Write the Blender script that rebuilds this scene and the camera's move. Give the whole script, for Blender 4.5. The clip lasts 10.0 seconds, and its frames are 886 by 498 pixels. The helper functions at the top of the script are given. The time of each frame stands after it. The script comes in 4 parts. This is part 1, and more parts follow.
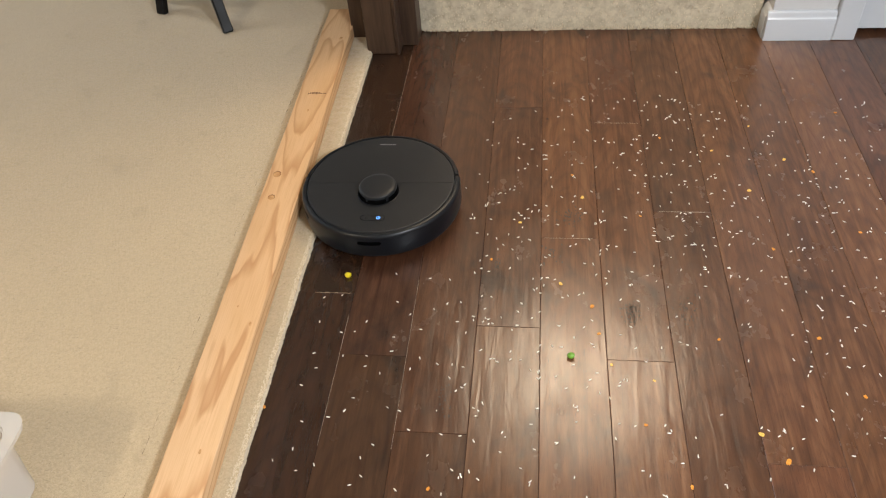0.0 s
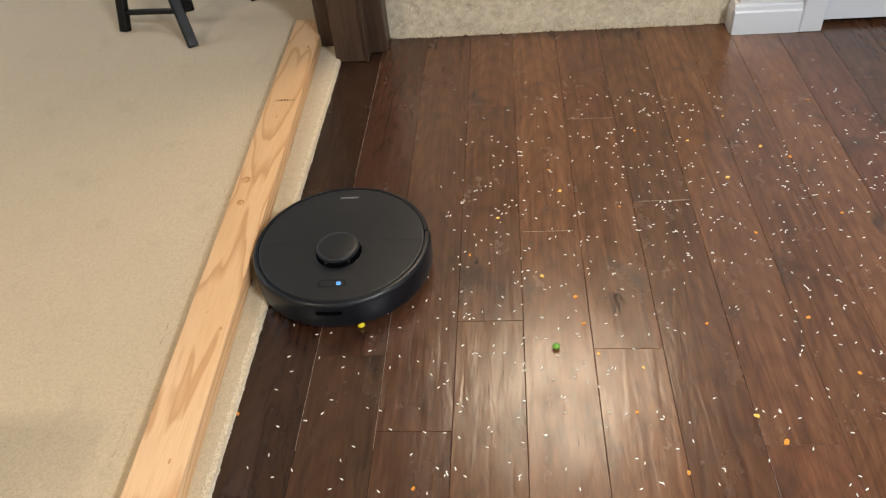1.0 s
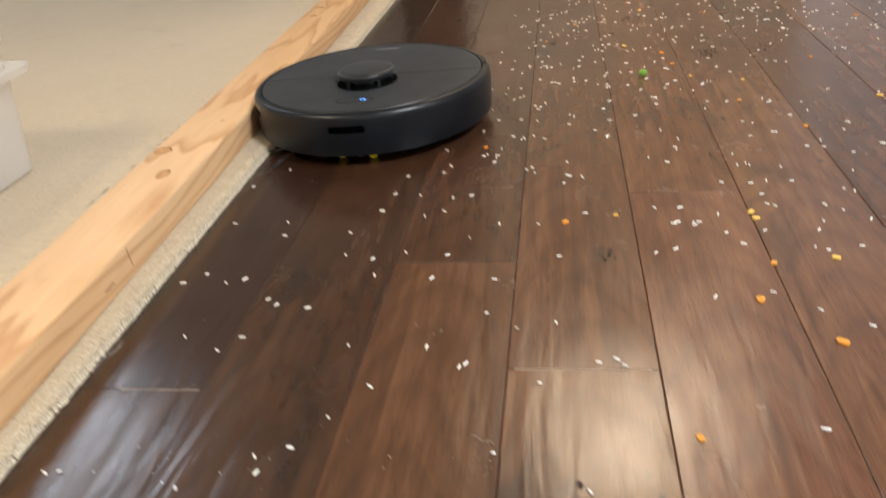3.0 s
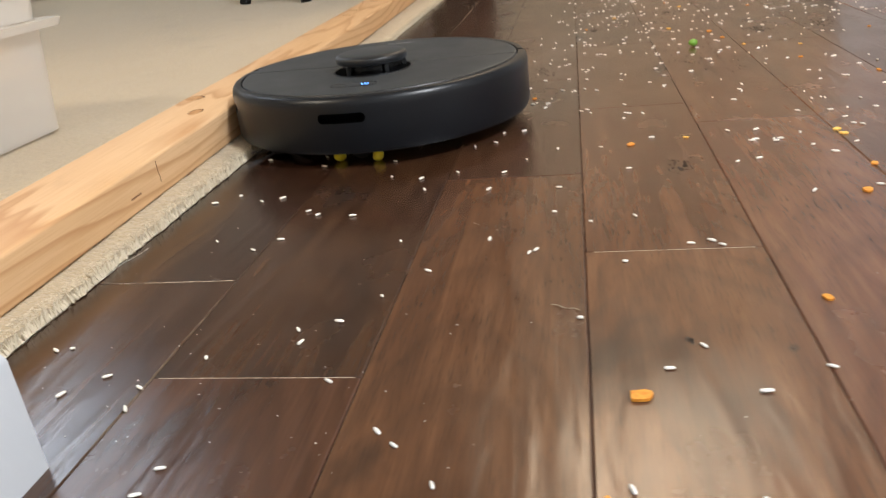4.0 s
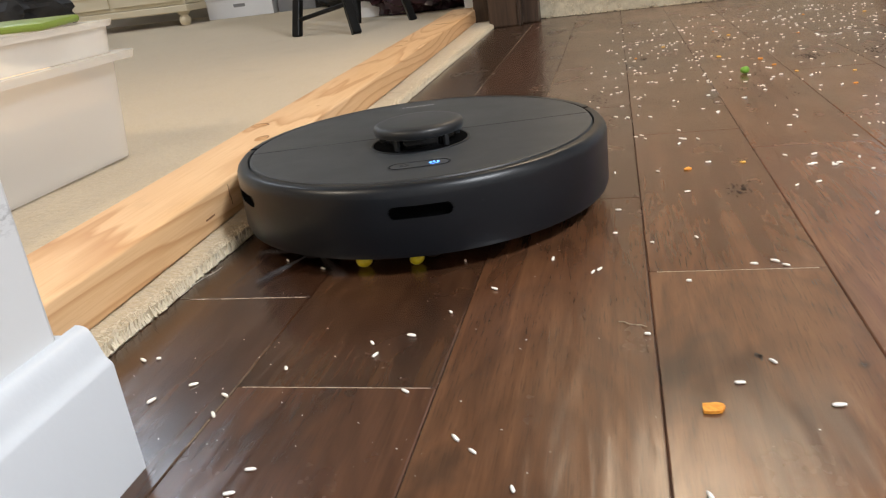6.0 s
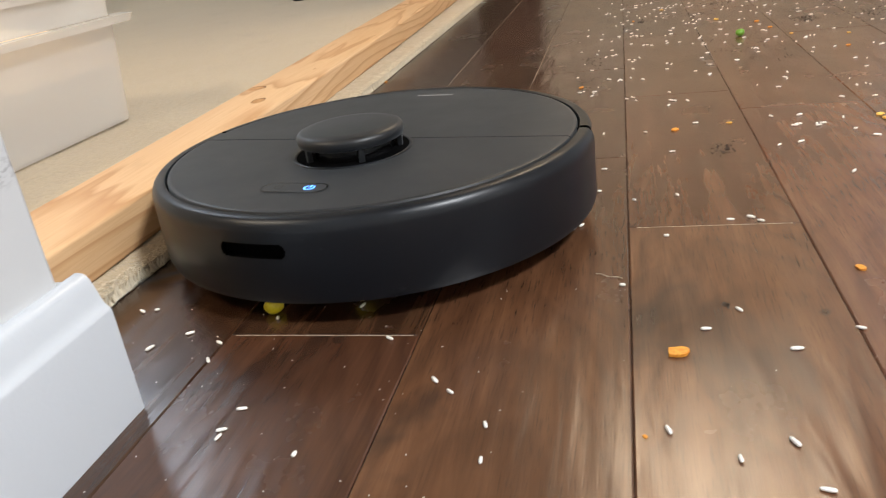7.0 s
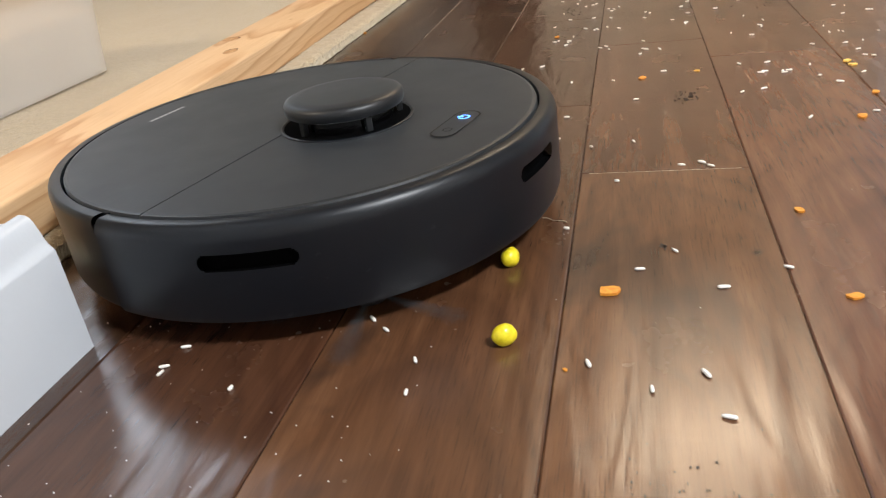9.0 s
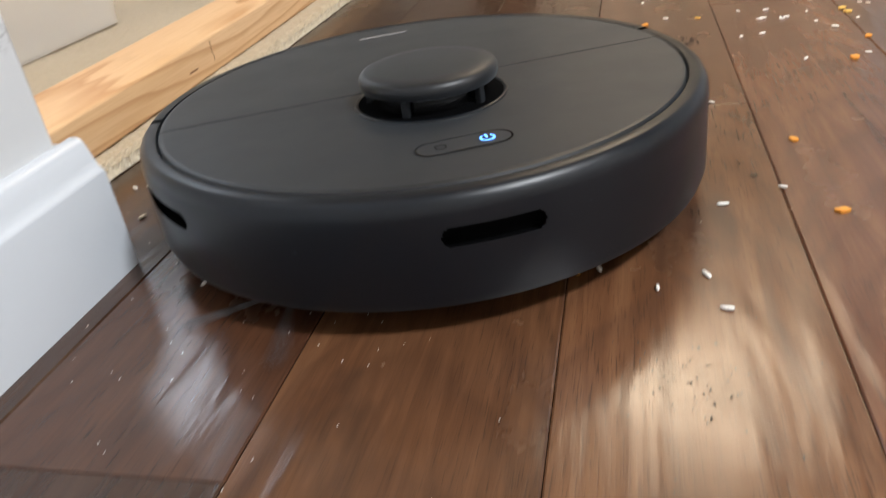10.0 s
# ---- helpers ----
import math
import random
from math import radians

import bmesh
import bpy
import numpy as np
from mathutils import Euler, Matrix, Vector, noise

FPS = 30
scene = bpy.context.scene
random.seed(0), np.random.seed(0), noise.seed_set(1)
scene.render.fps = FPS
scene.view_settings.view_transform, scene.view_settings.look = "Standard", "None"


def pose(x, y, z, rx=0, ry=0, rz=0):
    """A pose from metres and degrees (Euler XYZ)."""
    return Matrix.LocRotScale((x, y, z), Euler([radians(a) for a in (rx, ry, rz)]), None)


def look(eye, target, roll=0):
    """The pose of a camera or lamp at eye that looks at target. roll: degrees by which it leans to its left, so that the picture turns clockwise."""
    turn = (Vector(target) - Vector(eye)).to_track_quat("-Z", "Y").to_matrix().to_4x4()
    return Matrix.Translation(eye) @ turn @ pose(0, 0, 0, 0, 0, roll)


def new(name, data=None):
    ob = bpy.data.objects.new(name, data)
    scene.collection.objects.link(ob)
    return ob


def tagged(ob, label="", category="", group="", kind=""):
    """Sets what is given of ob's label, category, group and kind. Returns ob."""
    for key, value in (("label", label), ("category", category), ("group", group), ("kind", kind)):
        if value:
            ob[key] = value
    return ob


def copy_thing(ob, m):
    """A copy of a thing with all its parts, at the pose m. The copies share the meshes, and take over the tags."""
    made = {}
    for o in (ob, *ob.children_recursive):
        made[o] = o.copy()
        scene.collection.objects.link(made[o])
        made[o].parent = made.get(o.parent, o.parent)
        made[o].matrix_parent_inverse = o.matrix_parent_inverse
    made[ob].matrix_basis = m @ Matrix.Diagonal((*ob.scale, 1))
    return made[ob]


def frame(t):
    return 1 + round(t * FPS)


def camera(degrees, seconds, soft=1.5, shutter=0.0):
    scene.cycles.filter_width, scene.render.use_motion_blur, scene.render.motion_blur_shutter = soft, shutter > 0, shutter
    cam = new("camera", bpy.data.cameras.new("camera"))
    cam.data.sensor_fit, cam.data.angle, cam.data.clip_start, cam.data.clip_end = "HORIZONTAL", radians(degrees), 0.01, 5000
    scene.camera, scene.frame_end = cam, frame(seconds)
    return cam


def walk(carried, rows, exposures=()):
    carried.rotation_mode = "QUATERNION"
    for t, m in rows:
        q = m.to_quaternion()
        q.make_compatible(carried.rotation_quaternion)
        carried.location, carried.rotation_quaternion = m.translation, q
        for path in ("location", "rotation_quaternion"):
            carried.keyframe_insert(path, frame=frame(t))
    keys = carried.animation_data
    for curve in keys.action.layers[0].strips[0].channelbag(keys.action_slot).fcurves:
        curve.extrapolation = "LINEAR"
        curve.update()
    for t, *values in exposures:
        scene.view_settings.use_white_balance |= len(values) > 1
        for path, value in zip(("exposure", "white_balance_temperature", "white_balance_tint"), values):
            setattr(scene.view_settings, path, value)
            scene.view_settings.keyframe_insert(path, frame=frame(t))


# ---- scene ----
cam = camera(60.0, 10.0, 1.1, 0.4)
PATH = [
    (0, (0.303, 0.166, 1.162), (0.073, 1.58, -0.234), -5.2),
    (0.5, (0.307, 0.161, 1.126), (0.097, 1.582, -0.266), -5.3),
    (1, (0.301, 0.15, 1.075), (0.127, 1.626, -0.263), -5.8),
    (1.5, (0.286, -0.015, 1.03), (0.167, 1.527, -0.238), -5.6),
    (2, (0.234, -0.184, 0.947), (0.148, 1.39, -0.284), -4.3),
    (2.2, (0.243, -0.222, 0.847), (0.045, 1.38, -0.334), -5.7),
    (2.5, (0.222, -0.248, 0.636), (-0.05, 1.388, -0.482), -3.0),
    (2.7, (0.223, -0.249, 0.523), (-0.048, 1.429, -0.531), -2.1),
    (3, (0.25, -0.213, 0.406), (-0.069, 1.502, -0.573), -6.4),
    (3.2, (0.267, -0.224, 0.357), (-0.061, 1.487, -0.626), -6.2),
    (4.3, (0.175, -0.224, 0.217), (-0.19, 1.61, -0.492), -6.5),
    (4.5, (0.172, -0.22, 0.211), (-0.203, 1.626, -0.46), -6.1),
    (5, (0.16, -0.232, 0.217), (-0.256, 1.61, -0.441), -6.1),
    (5.5, (0.156, -0.238, 0.224), (-0.294, 1.589, -0.456), -6.8),
    (5.7, (0.164, -0.242, 0.237), (-0.293, 1.577, -0.457), -7.2),
    (6.8, (0.205, -0.262, 0.243), (-0.253, 1.517, -0.548), -7.4),
    (7, (0.199, -0.267, 0.239), (-0.273, 1.505, -0.56), -7.6),
    (7.5, (0.19, -0.274, 0.243), (-0.298, 1.476, -0.595), -7.8),
    (8, (0.186, -0.276, 0.247), (-0.315, 1.457, -0.616), -8.2),
    (8.5, (0.199, -0.279, 0.242), (-0.303, 1.448, -0.633), -8.4),
    (9, (0.238, -0.271, 0.23), (-0.246, 1.45, -0.667), -8.1),
    (9.5, (0.244, -0.28, 0.229), (-0.216, 1.431, -0.699), -7.8),
    (9.8, (0.237, -0.298, 0.228), (-0.23, 1.407, -0.706), -8.2),
    (10, (0.231, -0.319, 0.223), (-0.241, 1.364, -0.749), -8.1),
]
walk(cam, [(t, look(eye, target, roll)) for t, eye, target, roll in PATH])

# ---- light ----
world = bpy.data.worlds.new("world")
world.use_nodes = True
world.node_tree.nodes["Background"].inputs[0].default_value = (0.80, 0.88, 1.0, 1)
world.node_tree.nodes["Background"].inputs[1].default_value = 0.02
scene.world = world


def ceiling_lamp(x, y, z, size, watts, colour):
    data = bpy.data.lights.new("ceiling_lamp", "AREA")
    data.shape, data.size, data.energy, data.color = "DISK", size, watts, colour
    ob = new("ceiling_lamp", data)
    ob.location = (x, y, z)
    return ob


CEILING = 2.44
LAMPS = [
    # x, y, size, watts, colour
    (0.55, 2.72, 0.86, 22.0, (1.0, 0.79, 0.55)),
    (1.75, -0.75, 0.50, 124.0, (0.90, 0.945, 1.0)),
    (-2.60, 2.65, 1.00, 22.0, (0.66, 0.80, 1.0)),
    # added warm fill, out of view, to brighten the living room carpet and tub
    (-1.70, -0.80, 0.60, 39.0, (1.0, 0.87, 0.70)),
]
for lx, ly, ls, lw, lc in LAMPS:
    ceiling_lamp(lx, ly, CEILING - 0.105, ls, lw, lc)


# ---- materials ----
def shader(name, base, rough=0.5, metal=0.0, **extra):
    m = bpy.data.materials.new(name)
    m.use_nodes = True
    b = m.node_tree.nodes["Principled BSDF"]
    b.inputs["Base Color"].default_value = (*base, 1)
    b.inputs["Roughness"].default_value = rough
    b.inputs["Metallic"].default_value = metal
    for k, v in extra.items():
        b.inputs[k.replace("_", " ")].default_value = v
    return m, m.node_tree, b


def node(nt, kind, **values):
    n = nt.nodes.new(kind)
    for k, v in values.items():
        n.inputs[k.replace("_", " ")].default_value = v
    return n


def coords(nt, scale=(1, 1, 1), shuffle=False, rot=(0, 0, 0), loc=(0, 0, 0)):
    tc = nt.nodes.new("ShaderNodeTexCoord")
    src = tc.outputs["Object"]
    if shuffle:
        info = nt.nodes.new("ShaderNodeObjectInfo")
        mul = node(nt, "ShaderNodeMath")
        mul.operation = "MULTIPLY"
        mul.inputs[1].default_value = 73.0
        nt.links.new(info.outputs["Random"], mul.inputs[0])
        add = nt.nodes.new("ShaderNodeVectorMath")
        add.operation = "ADD"
        nt.links.new(src, add.inputs[0])
        nt.links.new(mul.outputs[0], add.inputs[1])
        src = add.outputs[0]
    mp = node(nt, "ShaderNodeMapping", Scale=scale, Rotation=rot, Location=loc)
    nt.links.new(src, mp.inputs["Vector"])
    return mp.outputs[0]


def noise_of(nt, vec, scale, detail=4.0, rough=0.55, distortion=0.0):
    n = node(nt, "ShaderNodeTexNoise", Scale=scale, Detail=detail, Roughness=rough, Distortion=distortion)
    nt.links.new(vec, n.inputs["Vector"])
    return n.outputs["Fac"]


def ramp(nt, fac, stops):
    r = nt.nodes.new("ShaderNodeValToRGB")
    el = r.color_ramp.elements
    while len(el) < len(stops):
        el.new(0.5)
    for e, (p, c) in zip(el, stops):
        e.position = p
        e.color = (*c, 1) if len(c) == 3 else c
    nt.links.new(fac, r.inputs[0])
    return r.outputs[0]


def mix(nt, fac, a, b, mode="MIX"):
    n = nt.nodes.new("ShaderNodeMix")
    n.data_type, n.blend_type = "RGBA", mode
    for sock, v in ((n.inputs[0], fac), (n.inputs[6], a), (n.inputs[7], b)):
        if isinstance(v, (int, float)):
            sock.default_value = v
        elif isinstance(v, tuple):
            sock.default_value = (*v, 1)
        else:
            nt.links.new(v, sock)
    return n.outputs[2]


def maths(nt, op, a, b=0.0, clamp=False):
    n = nt.nodes.new("ShaderNodeMath")
    n.operation, n.use_clamp = op, clamp
    for sock, v in ((n.inputs[0], a), (n.inputs[1], b)):
        if isinstance(v, (int, float)):
            sock.default_value = v
        else:
            nt.links.new(v, sock)
    return n.outputs[0]


def bump(nt, b, height, strength, distance, below=None):
    n = node(nt, "ShaderNodeBump", Strength=strength, Distance=distance)
    nt.links.new(height, n.inputs["Height"])
    if below is not None:
        nt.links.new(below, n.inputs["Normal"])
    nt.links.new(n.outputs[0], b.inputs["Normal"])
    return n.outputs[0]


def mat_plank():
    m, nt, b = shader("hickory_plank", (0.06, 0.028, 0.017), 0.3)
    grain = noise_of(nt, coords(nt, (22, 1.5, 22), True), 3.0, 6, 0.60, 0.9)
    fine = noise_of(nt, coords(nt, (360, 15, 360), True), 3.0, 4, 0.6)
    cloud = noise_of(nt, coords(nt, (6, 2.4, 6), True), 1.5, 4, 0.55, 0.6)
    col = ramp(nt, grain, [(0.27, (0.042, 0.0160, 0.0080)), (0.50, (0.088, 0.0375, 0.0180)), (0.74, (0.140, 0.0660, 0.0330))])
    col = mix(nt, ramp(nt, cloud, [(0.38, (0, 0, 0)), (0.72, (0.45, 0.45, 0.45))]), col, (0.106, 0.0500, 0.0255))
    # cathedral figure: growth rings cut at a shallow angle
    sep = nt.nodes.new("ShaderNodeSeparateXYZ")
    nt.links.new(coords(nt, (1, 1, 1), True), sep.inputs[0])
    tc = nt.nodes.new("ShaderNodeTexCoord")
    own = nt.nodes.new("ShaderNodeSeparateXYZ")
    nt.links.new(tc.outputs["Object"], own.inputs[0])
    swing = noise_of(nt, coords(nt, (5, 3.5, 5), True), 1.0, 4, 0.55)
    px = maths(nt, "ADD", own.outputs[0], maths(nt, "MULTIPLY", maths(nt, "SUBTRACT", swing, 0.5), 0.10))
    arch = maths(nt, "ADD", maths(nt, "MULTIPLY", maths(nt, "MULTIPLY", px, px), 90.0), maths(nt, "MULTIPLY", sep.outputs[1], 2.6))
    ring = maths(nt, "FRACT", maths(nt, "MULTIPLY", arch, 5.0))
    late = ramp(nt, ring, [(0.0, (0.25, 0.25, 0.25)), (0.14, (0.05, 0.05, 0.05)), (0.55, (0, 0, 0)), (0.93, (0.25, 0.25, 0.25))])
    col = mix(nt, late, col, (0.030, 0.0125, 0.0075))
    # open pores as short dark ticks, thick in some stretches of the grain
    tick = ramp(nt, fine, [(0.33, (0.62, 0.62, 0.62)), (0.45, (0, 0, 0))])
    worn = ramp(nt, noise_of(nt, coords(nt, (4, 1.6, 4), True), 2.2, 3, 0.5), [(0.40, (0.25, 0.25, 0.25)), (0.62, (1, 1, 1))])
    col = mix(nt, maths(nt, "MULTIPLY", tick, worn), col, (0.020, 0.009, 0.006))
    # smoky mineral stains
    stain = noise_of(nt, coords(nt, (1, 0.55, 1), True), 8.5, 4, 0.60, 0.5)
    stain = ramp(nt, stain, [(0.58, (0, 0, 0)), (0.73, (0.72, 0.72, 0.72))])
    col = mix(nt, stain, col, (0.0165, 0.0115, 0.0105))
    knots = ramp(nt, noise_of(nt, coords(nt, (1, 0.7, 1), True), 26.0, 2, 0.5), [(0.76, (0, 0, 0)), (0.80, (0.8, 0.8, 0.8))])
    col = mix(nt, knots, col, (0.012, 0.008, 0.007))
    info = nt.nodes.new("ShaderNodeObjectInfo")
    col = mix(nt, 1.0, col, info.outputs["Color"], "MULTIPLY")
    nt.links.new(col, b.inputs["Base Color"])
    smear = noise_of(nt, coords(nt, (3, 2, 3), True), 4.0, 5, 0.6)
    nt.links.new(ramp(nt, smear, [(0.3, (0.17, 0.17, 0.17)), (0.75, (0.31, 0.31, 0.31))]), b.inputs["Roughness"])
    b.inputs["Specular IOR Level"].default_value = 0.62
    scraped = noise_of(nt, coords(nt, (28, 5.0, 28), True), 1.5, 2, 0.45, 0.6)
    chatter = noise_of(nt, coords(nt, (9, 34, 9), True), 2.0, 2, 0.5, 0.4)
    low = bump(nt, b, scraped, 0.50, 0.0021)
    rip = bump(nt, b, chatter, 0.07, 0.0009, low)
    bump(nt, b, fine, 0.12, 0.0005, rip)
    b.inputs["Coat Weight"].default_value = 0.14
    b.inputs["Coat Roughness"].default_value = 0.46
    return m


def mat_carpet(name, dark, light, pile=420.0, depth=0.006):
    m, nt, b = shader(name, light, 0.95)
    v = coords(nt)
    tuft = noise_of(nt, v, pile, 3, 0.6)
    twist = noise_of(nt, v, pile * 0.42, 3, 0.6)
    worn = noise_of(nt, v, 2.3, 4, 0.6)
    blotch = noise_of(nt, v, 9.0, 4, 0.65)
    col = ramp(nt, tuft, [(0.25, dark), (0.60, light)])
    col = mix(nt, ramp(nt, twist, [(0.34, (0.45, 0.45, 0.45)), (0.58, (0, 0, 0))]), col, tuple(c * 0.85 for c in dark))
    gap = ramp(nt, noise_of(nt, coords(nt, (0.55, 1, 1)), pile * 0.62, 2, 0.5), [(0.66, (0, 0, 0)), (0.74, (0.45, 0.45, 0.45))])
    col = mix(nt, gap, col, tuple(c * 0.45 for c in dark))
    col = mix(nt, ramp(nt, worn, [(0.42, (0, 0, 0)), (0.75, (0.40, 0.40, 0.40))]), col, tuple(c * 0.78 for c in light))
    col = mix(nt, ramp(nt, blotch, [(0.60, (0, 0, 0)), (0.75, (0.35, 0.35, 0.35))]), col, tuple(c * 0.72 for c in dark))
    nt.links.new(col, b.inputs["Base Color"])
    b.inputs["Specular IOR Level"].default_value = 0.1
    b.inputs["Sheen Weight"].default_value = 0.40
    low = bump(nt, b, twist, 0.40, depth)
    bump(nt, b, tuft, 0.38, depth * 0.5, low)
    return m


def mat_pine():
    m, nt, b = shader("sawn_pine", (0.62, 0.38, 0.18), 0.55)
    v = coords(nt)
    wob = noise_of(nt, coords(nt, (9, 1.1, 9)), 1.6, 3, 0.5)
    sep = nt.nodes.new("ShaderNodeSeparateXYZ")
    nt.links.new(v, sep.inputs[0])
    swirl = noise_of(nt, coords(nt, (14, 4.0, 14)), 1.0, 2, 0.4)
    # growth rings round a pith below the board that wanders up and down along its length
    px = maths(nt, "ADD", sep.outputs[0], maths(nt, "MULTIPLY", maths(nt, "SUBTRACT", swirl, 0.5), 0.035))
    wave = maths(nt, "MULTIPLY", maths(nt, "SINE", maths(nt, "MULTIPLY", sep.outputs[1], 6.3)), 0.016)
    pz = maths(nt, "ADD", maths(nt, "ADD", sep.outputs[2], 0.055), maths(nt, "ADD", wave, maths(nt, "MULTIPLY", wob, 0.05)))
    rr = maths(nt, "SQRT", maths(nt, "ADD", maths(nt, "MULTIPLY", px, px), maths(nt, "MULTIPLY", pz, pz)))
    ring = maths(nt, "FRACT", maths(nt, "MULTIPLY", rr, 62.0))
    band = ramp(nt, ring, [(0.0, (0, 0, 0)), (0.60, (0.10, 0.10, 0.10)), (0.90, (1, 1, 1)), (1.0, (0, 0, 0))])
    fibre = noise_of(nt, coords(nt, (260, 5, 260)), 2.0, 4, 0.6)
    tone = noise_of(nt, coords(nt, (6, 1.2, 6)), 2.0, 3, 0.5)
    col = ramp(nt, tone, [(0.3, (0.68, 0.425, 0.215)), (0.7, (0.76, 0.510, 0.290))])
    col = mix(nt, maths(nt, "MULTIPLY", band, 0.60), col, (0.42, 0.180, 0.058))
    col = mix(nt, ramp(nt, fibre, [(0.35, (0.30, 0.30, 0.30)), (0.55, (0, 0, 0))]), col, (0.52, 0.27, 0.11))
    # grime along the board
    dirt = noise_of(nt, coords(nt, (5, 2, 5)), 5.0, 5, 0.65)
    col = mix(nt, ramp(nt, dirt, [(0.62, (0, 0, 0)), (0.80, (0.30, 0.30, 0.30))]), col, (0.40, 0.24, 0.12))
    nt.links.new(col, b.inputs["Base Color"])
    bump(nt, b, fibre, 0.25, 0.0008)
    return m


def mat_paint(name, base, rough=0.4, wear=0.04):
    m, nt, b = shader(name, base, rough)
    n = noise_of(nt, coords(nt), 3.0, 5, 0.6)
    col = ramp(nt, n, [(0.3, tuple(c * (1 - wear) for c in base)), (0.7, base)])
    nt.links.new(col, b.inputs["Base Color"])
    roll = noise_of(nt, coords(nt), 240.0, 2, 0.5)
    bump(nt, b, roll, 0.12, 0.0008)
    return m


def mat_wall_scuffed():
    m, nt, b = shader("white_wall_paint", (0.80, 0.80, 0.80), 0.5)
    v = coords(nt)
    sep = nt.nodes.new("ShaderNodeSeparateXYZ")
    nt.links.new(v, sep.inputs[0])
    # a rubbed grey streak at knee height of a vacuum cleaner
    band = maths(nt, "SUBTRACT", 1.0, maths(nt, "DIVIDE", maths(nt, "ABSOLUTE", maths(nt, "SUBTRACT", sep.outputs[2], 0.152)), 0.010), True)
    ext = maths(nt, "SUBTRACT", 1.0, maths(nt, "DIVIDE", maths(nt, "ABSOLUTE", maths(nt, "SUBTRACT", sep.outputs[1], 0.015)), 0.055), True)
    n = noise_of(nt, coords(nt, (60, 60, 160)), 3.0, 5, 0.7)
    mask = maths(nt, "MULTIPLY", maths(nt, "MULTIPLY", band, ext), ramp(nt, n, [(0.48, (0, 0, 0)), (0.56, (0.8, 0.8, 0.8))]))
    tone = noise_of(nt, v, 2.0, 4, 0.6)
    col = ramp(nt, tone, [(0.3, (0.60, 0.61, 0.62)), (0.7, (0.64, 0.65, 0.66))])
    col = mix(nt, mask, col, (0.27, 0.27, 0.28))
    nt.links.new(col, b.inputs["Base Color"])
    bump(nt, b, noise_of(nt, v, 160.0, 3, 0.5), 0.12, 0.001)
    return m


def mat_dark_wood():
    m, nt, b = shader("dark_stained_wood", (0.05, 0.028, 0.017), 0.42)
    g = noise_of(nt, coords(nt, (50, 50, 3)), 2.0, 5, 0.6, 0.8)
    col = ramp(nt, g, [(0.3, (0.030, 0.016, 0.010)), (0.7, (0.075, 0.043, 0.026))])
    nt.links.new(col, b.inputs["Base Color"])
    bump(nt, b, g, 0.2, 0.001)
    return m


def mat_plastic(name, base, rough, grain=1400.0, strength=0.06):
    m, nt, b = shader(name, base, rough)
    n = noise_of(nt, coords(nt), grain, 2, 0.5)
    s = noise_of(nt, coords(nt), 14.0, 4, 0.6)
    nt.links.new(ramp(nt, s, [(0.3, (rough - 0.04,) * 3), (0.75, (rough + 0.07,) * 3)]), b.inputs["Roughness"])
    dust = noise_of(nt, coords(nt), 190.0, 2, 0.5)
    col = ramp(nt, dust, [(0.70, base), (0.80, tuple(c * 1.5 + 0.008 for c in base))])
    nt.links.new(col, b.inputs["Base Color"])
    bump(nt, b, n, strength, 0.0003)
    return m


def mat_speckled(name, a, c, scale=500.0, rough=0.5):
    m, nt, b = shader(name, a, rough)
    n = noise_of(nt, coords(nt, shuffle=True), scale, 3, 0.6)
    nt.links.new(ramp(nt, n, [(0.35, a), (0.65, c)]), b.inputs["Base Color"])
    bump(nt, b, n, 0.3, 0.0006)
    return m


def mat_glow(name, colour, power):
    m, nt, b = shader(name, colour, 0.4)
    b.inputs["Emission Color"].default_value = (*colour, 1)
    b.inputs["Emission Strength"].default_value = power
    return m


M_PLANK = mat_plank()
M_JOINT = mat_speckled("joint_dust", (0.26, 0.20, 0.14), (0.48, 0.40, 0.31), 300, 0.9)
M_SUB = mat_speckled("subfloor", (0.050, 0.029, 0.018), (0.095, 0.058, 0.036), 60, 0.9)
M_CARPET = mat_carpet("beige_carpet", (0.475, 0.376, 0.238), (0.605, 0.493, 0.332))
M_RISER = mat_carpet("riser_carpet", (0.42, 0.36, 0.26), (0.66, 0.59, 0.45), 60.0, 0.006)
M_PILE = mat_speckled("cream_yarn", (0.66, 0.57, 0.42), (0.76, 0.67, 0.52), 200, 0.9)
M_PINE = mat_pine()
M_STAMP = mat_paint("stamp_ink", (0.24, 0.12, 0.055), 0.7, 0.3)
M_KNOT = mat_speckled("pine_knot", (0.46, 0.22, 0.08), (0.64, 0.37, 0.16), 160, 0.5)
M_PIT = mat_speckled("open_grain", (0.014, 0.009, 0.007), (0.042, 0.025, 0.016), 400, 0.7)
M_SPLIT = mat_speckled("split_bark", (0.16, 0.07, 0.028), (0.30, 0.14, 0.06), 300, 0.7)
M_WALL = mat_wall_scuffed()
M_TRIM = mat_paint("white_trim_paint", (0.575, 0.605, 0.645), 0.28)
M_CEIL = mat_paint("ceiling_paint", (0.84, 0.83, 0.80), 0.7)
M_GREYWALL = mat_paint("warm_grey_wall", (0.72, 0.69, 0.64), 0.7)
M_DARKWOOD = mat_dark_wood()
M_TOP = mat_plastic("matt_black_plastic", (0.0046, 0.0055, 0.0072), 0.42)
M_SIDE = mat_plastic("satin_charcoal_plastic", (0.0034, 0.0052, 0.0082), 0.33)
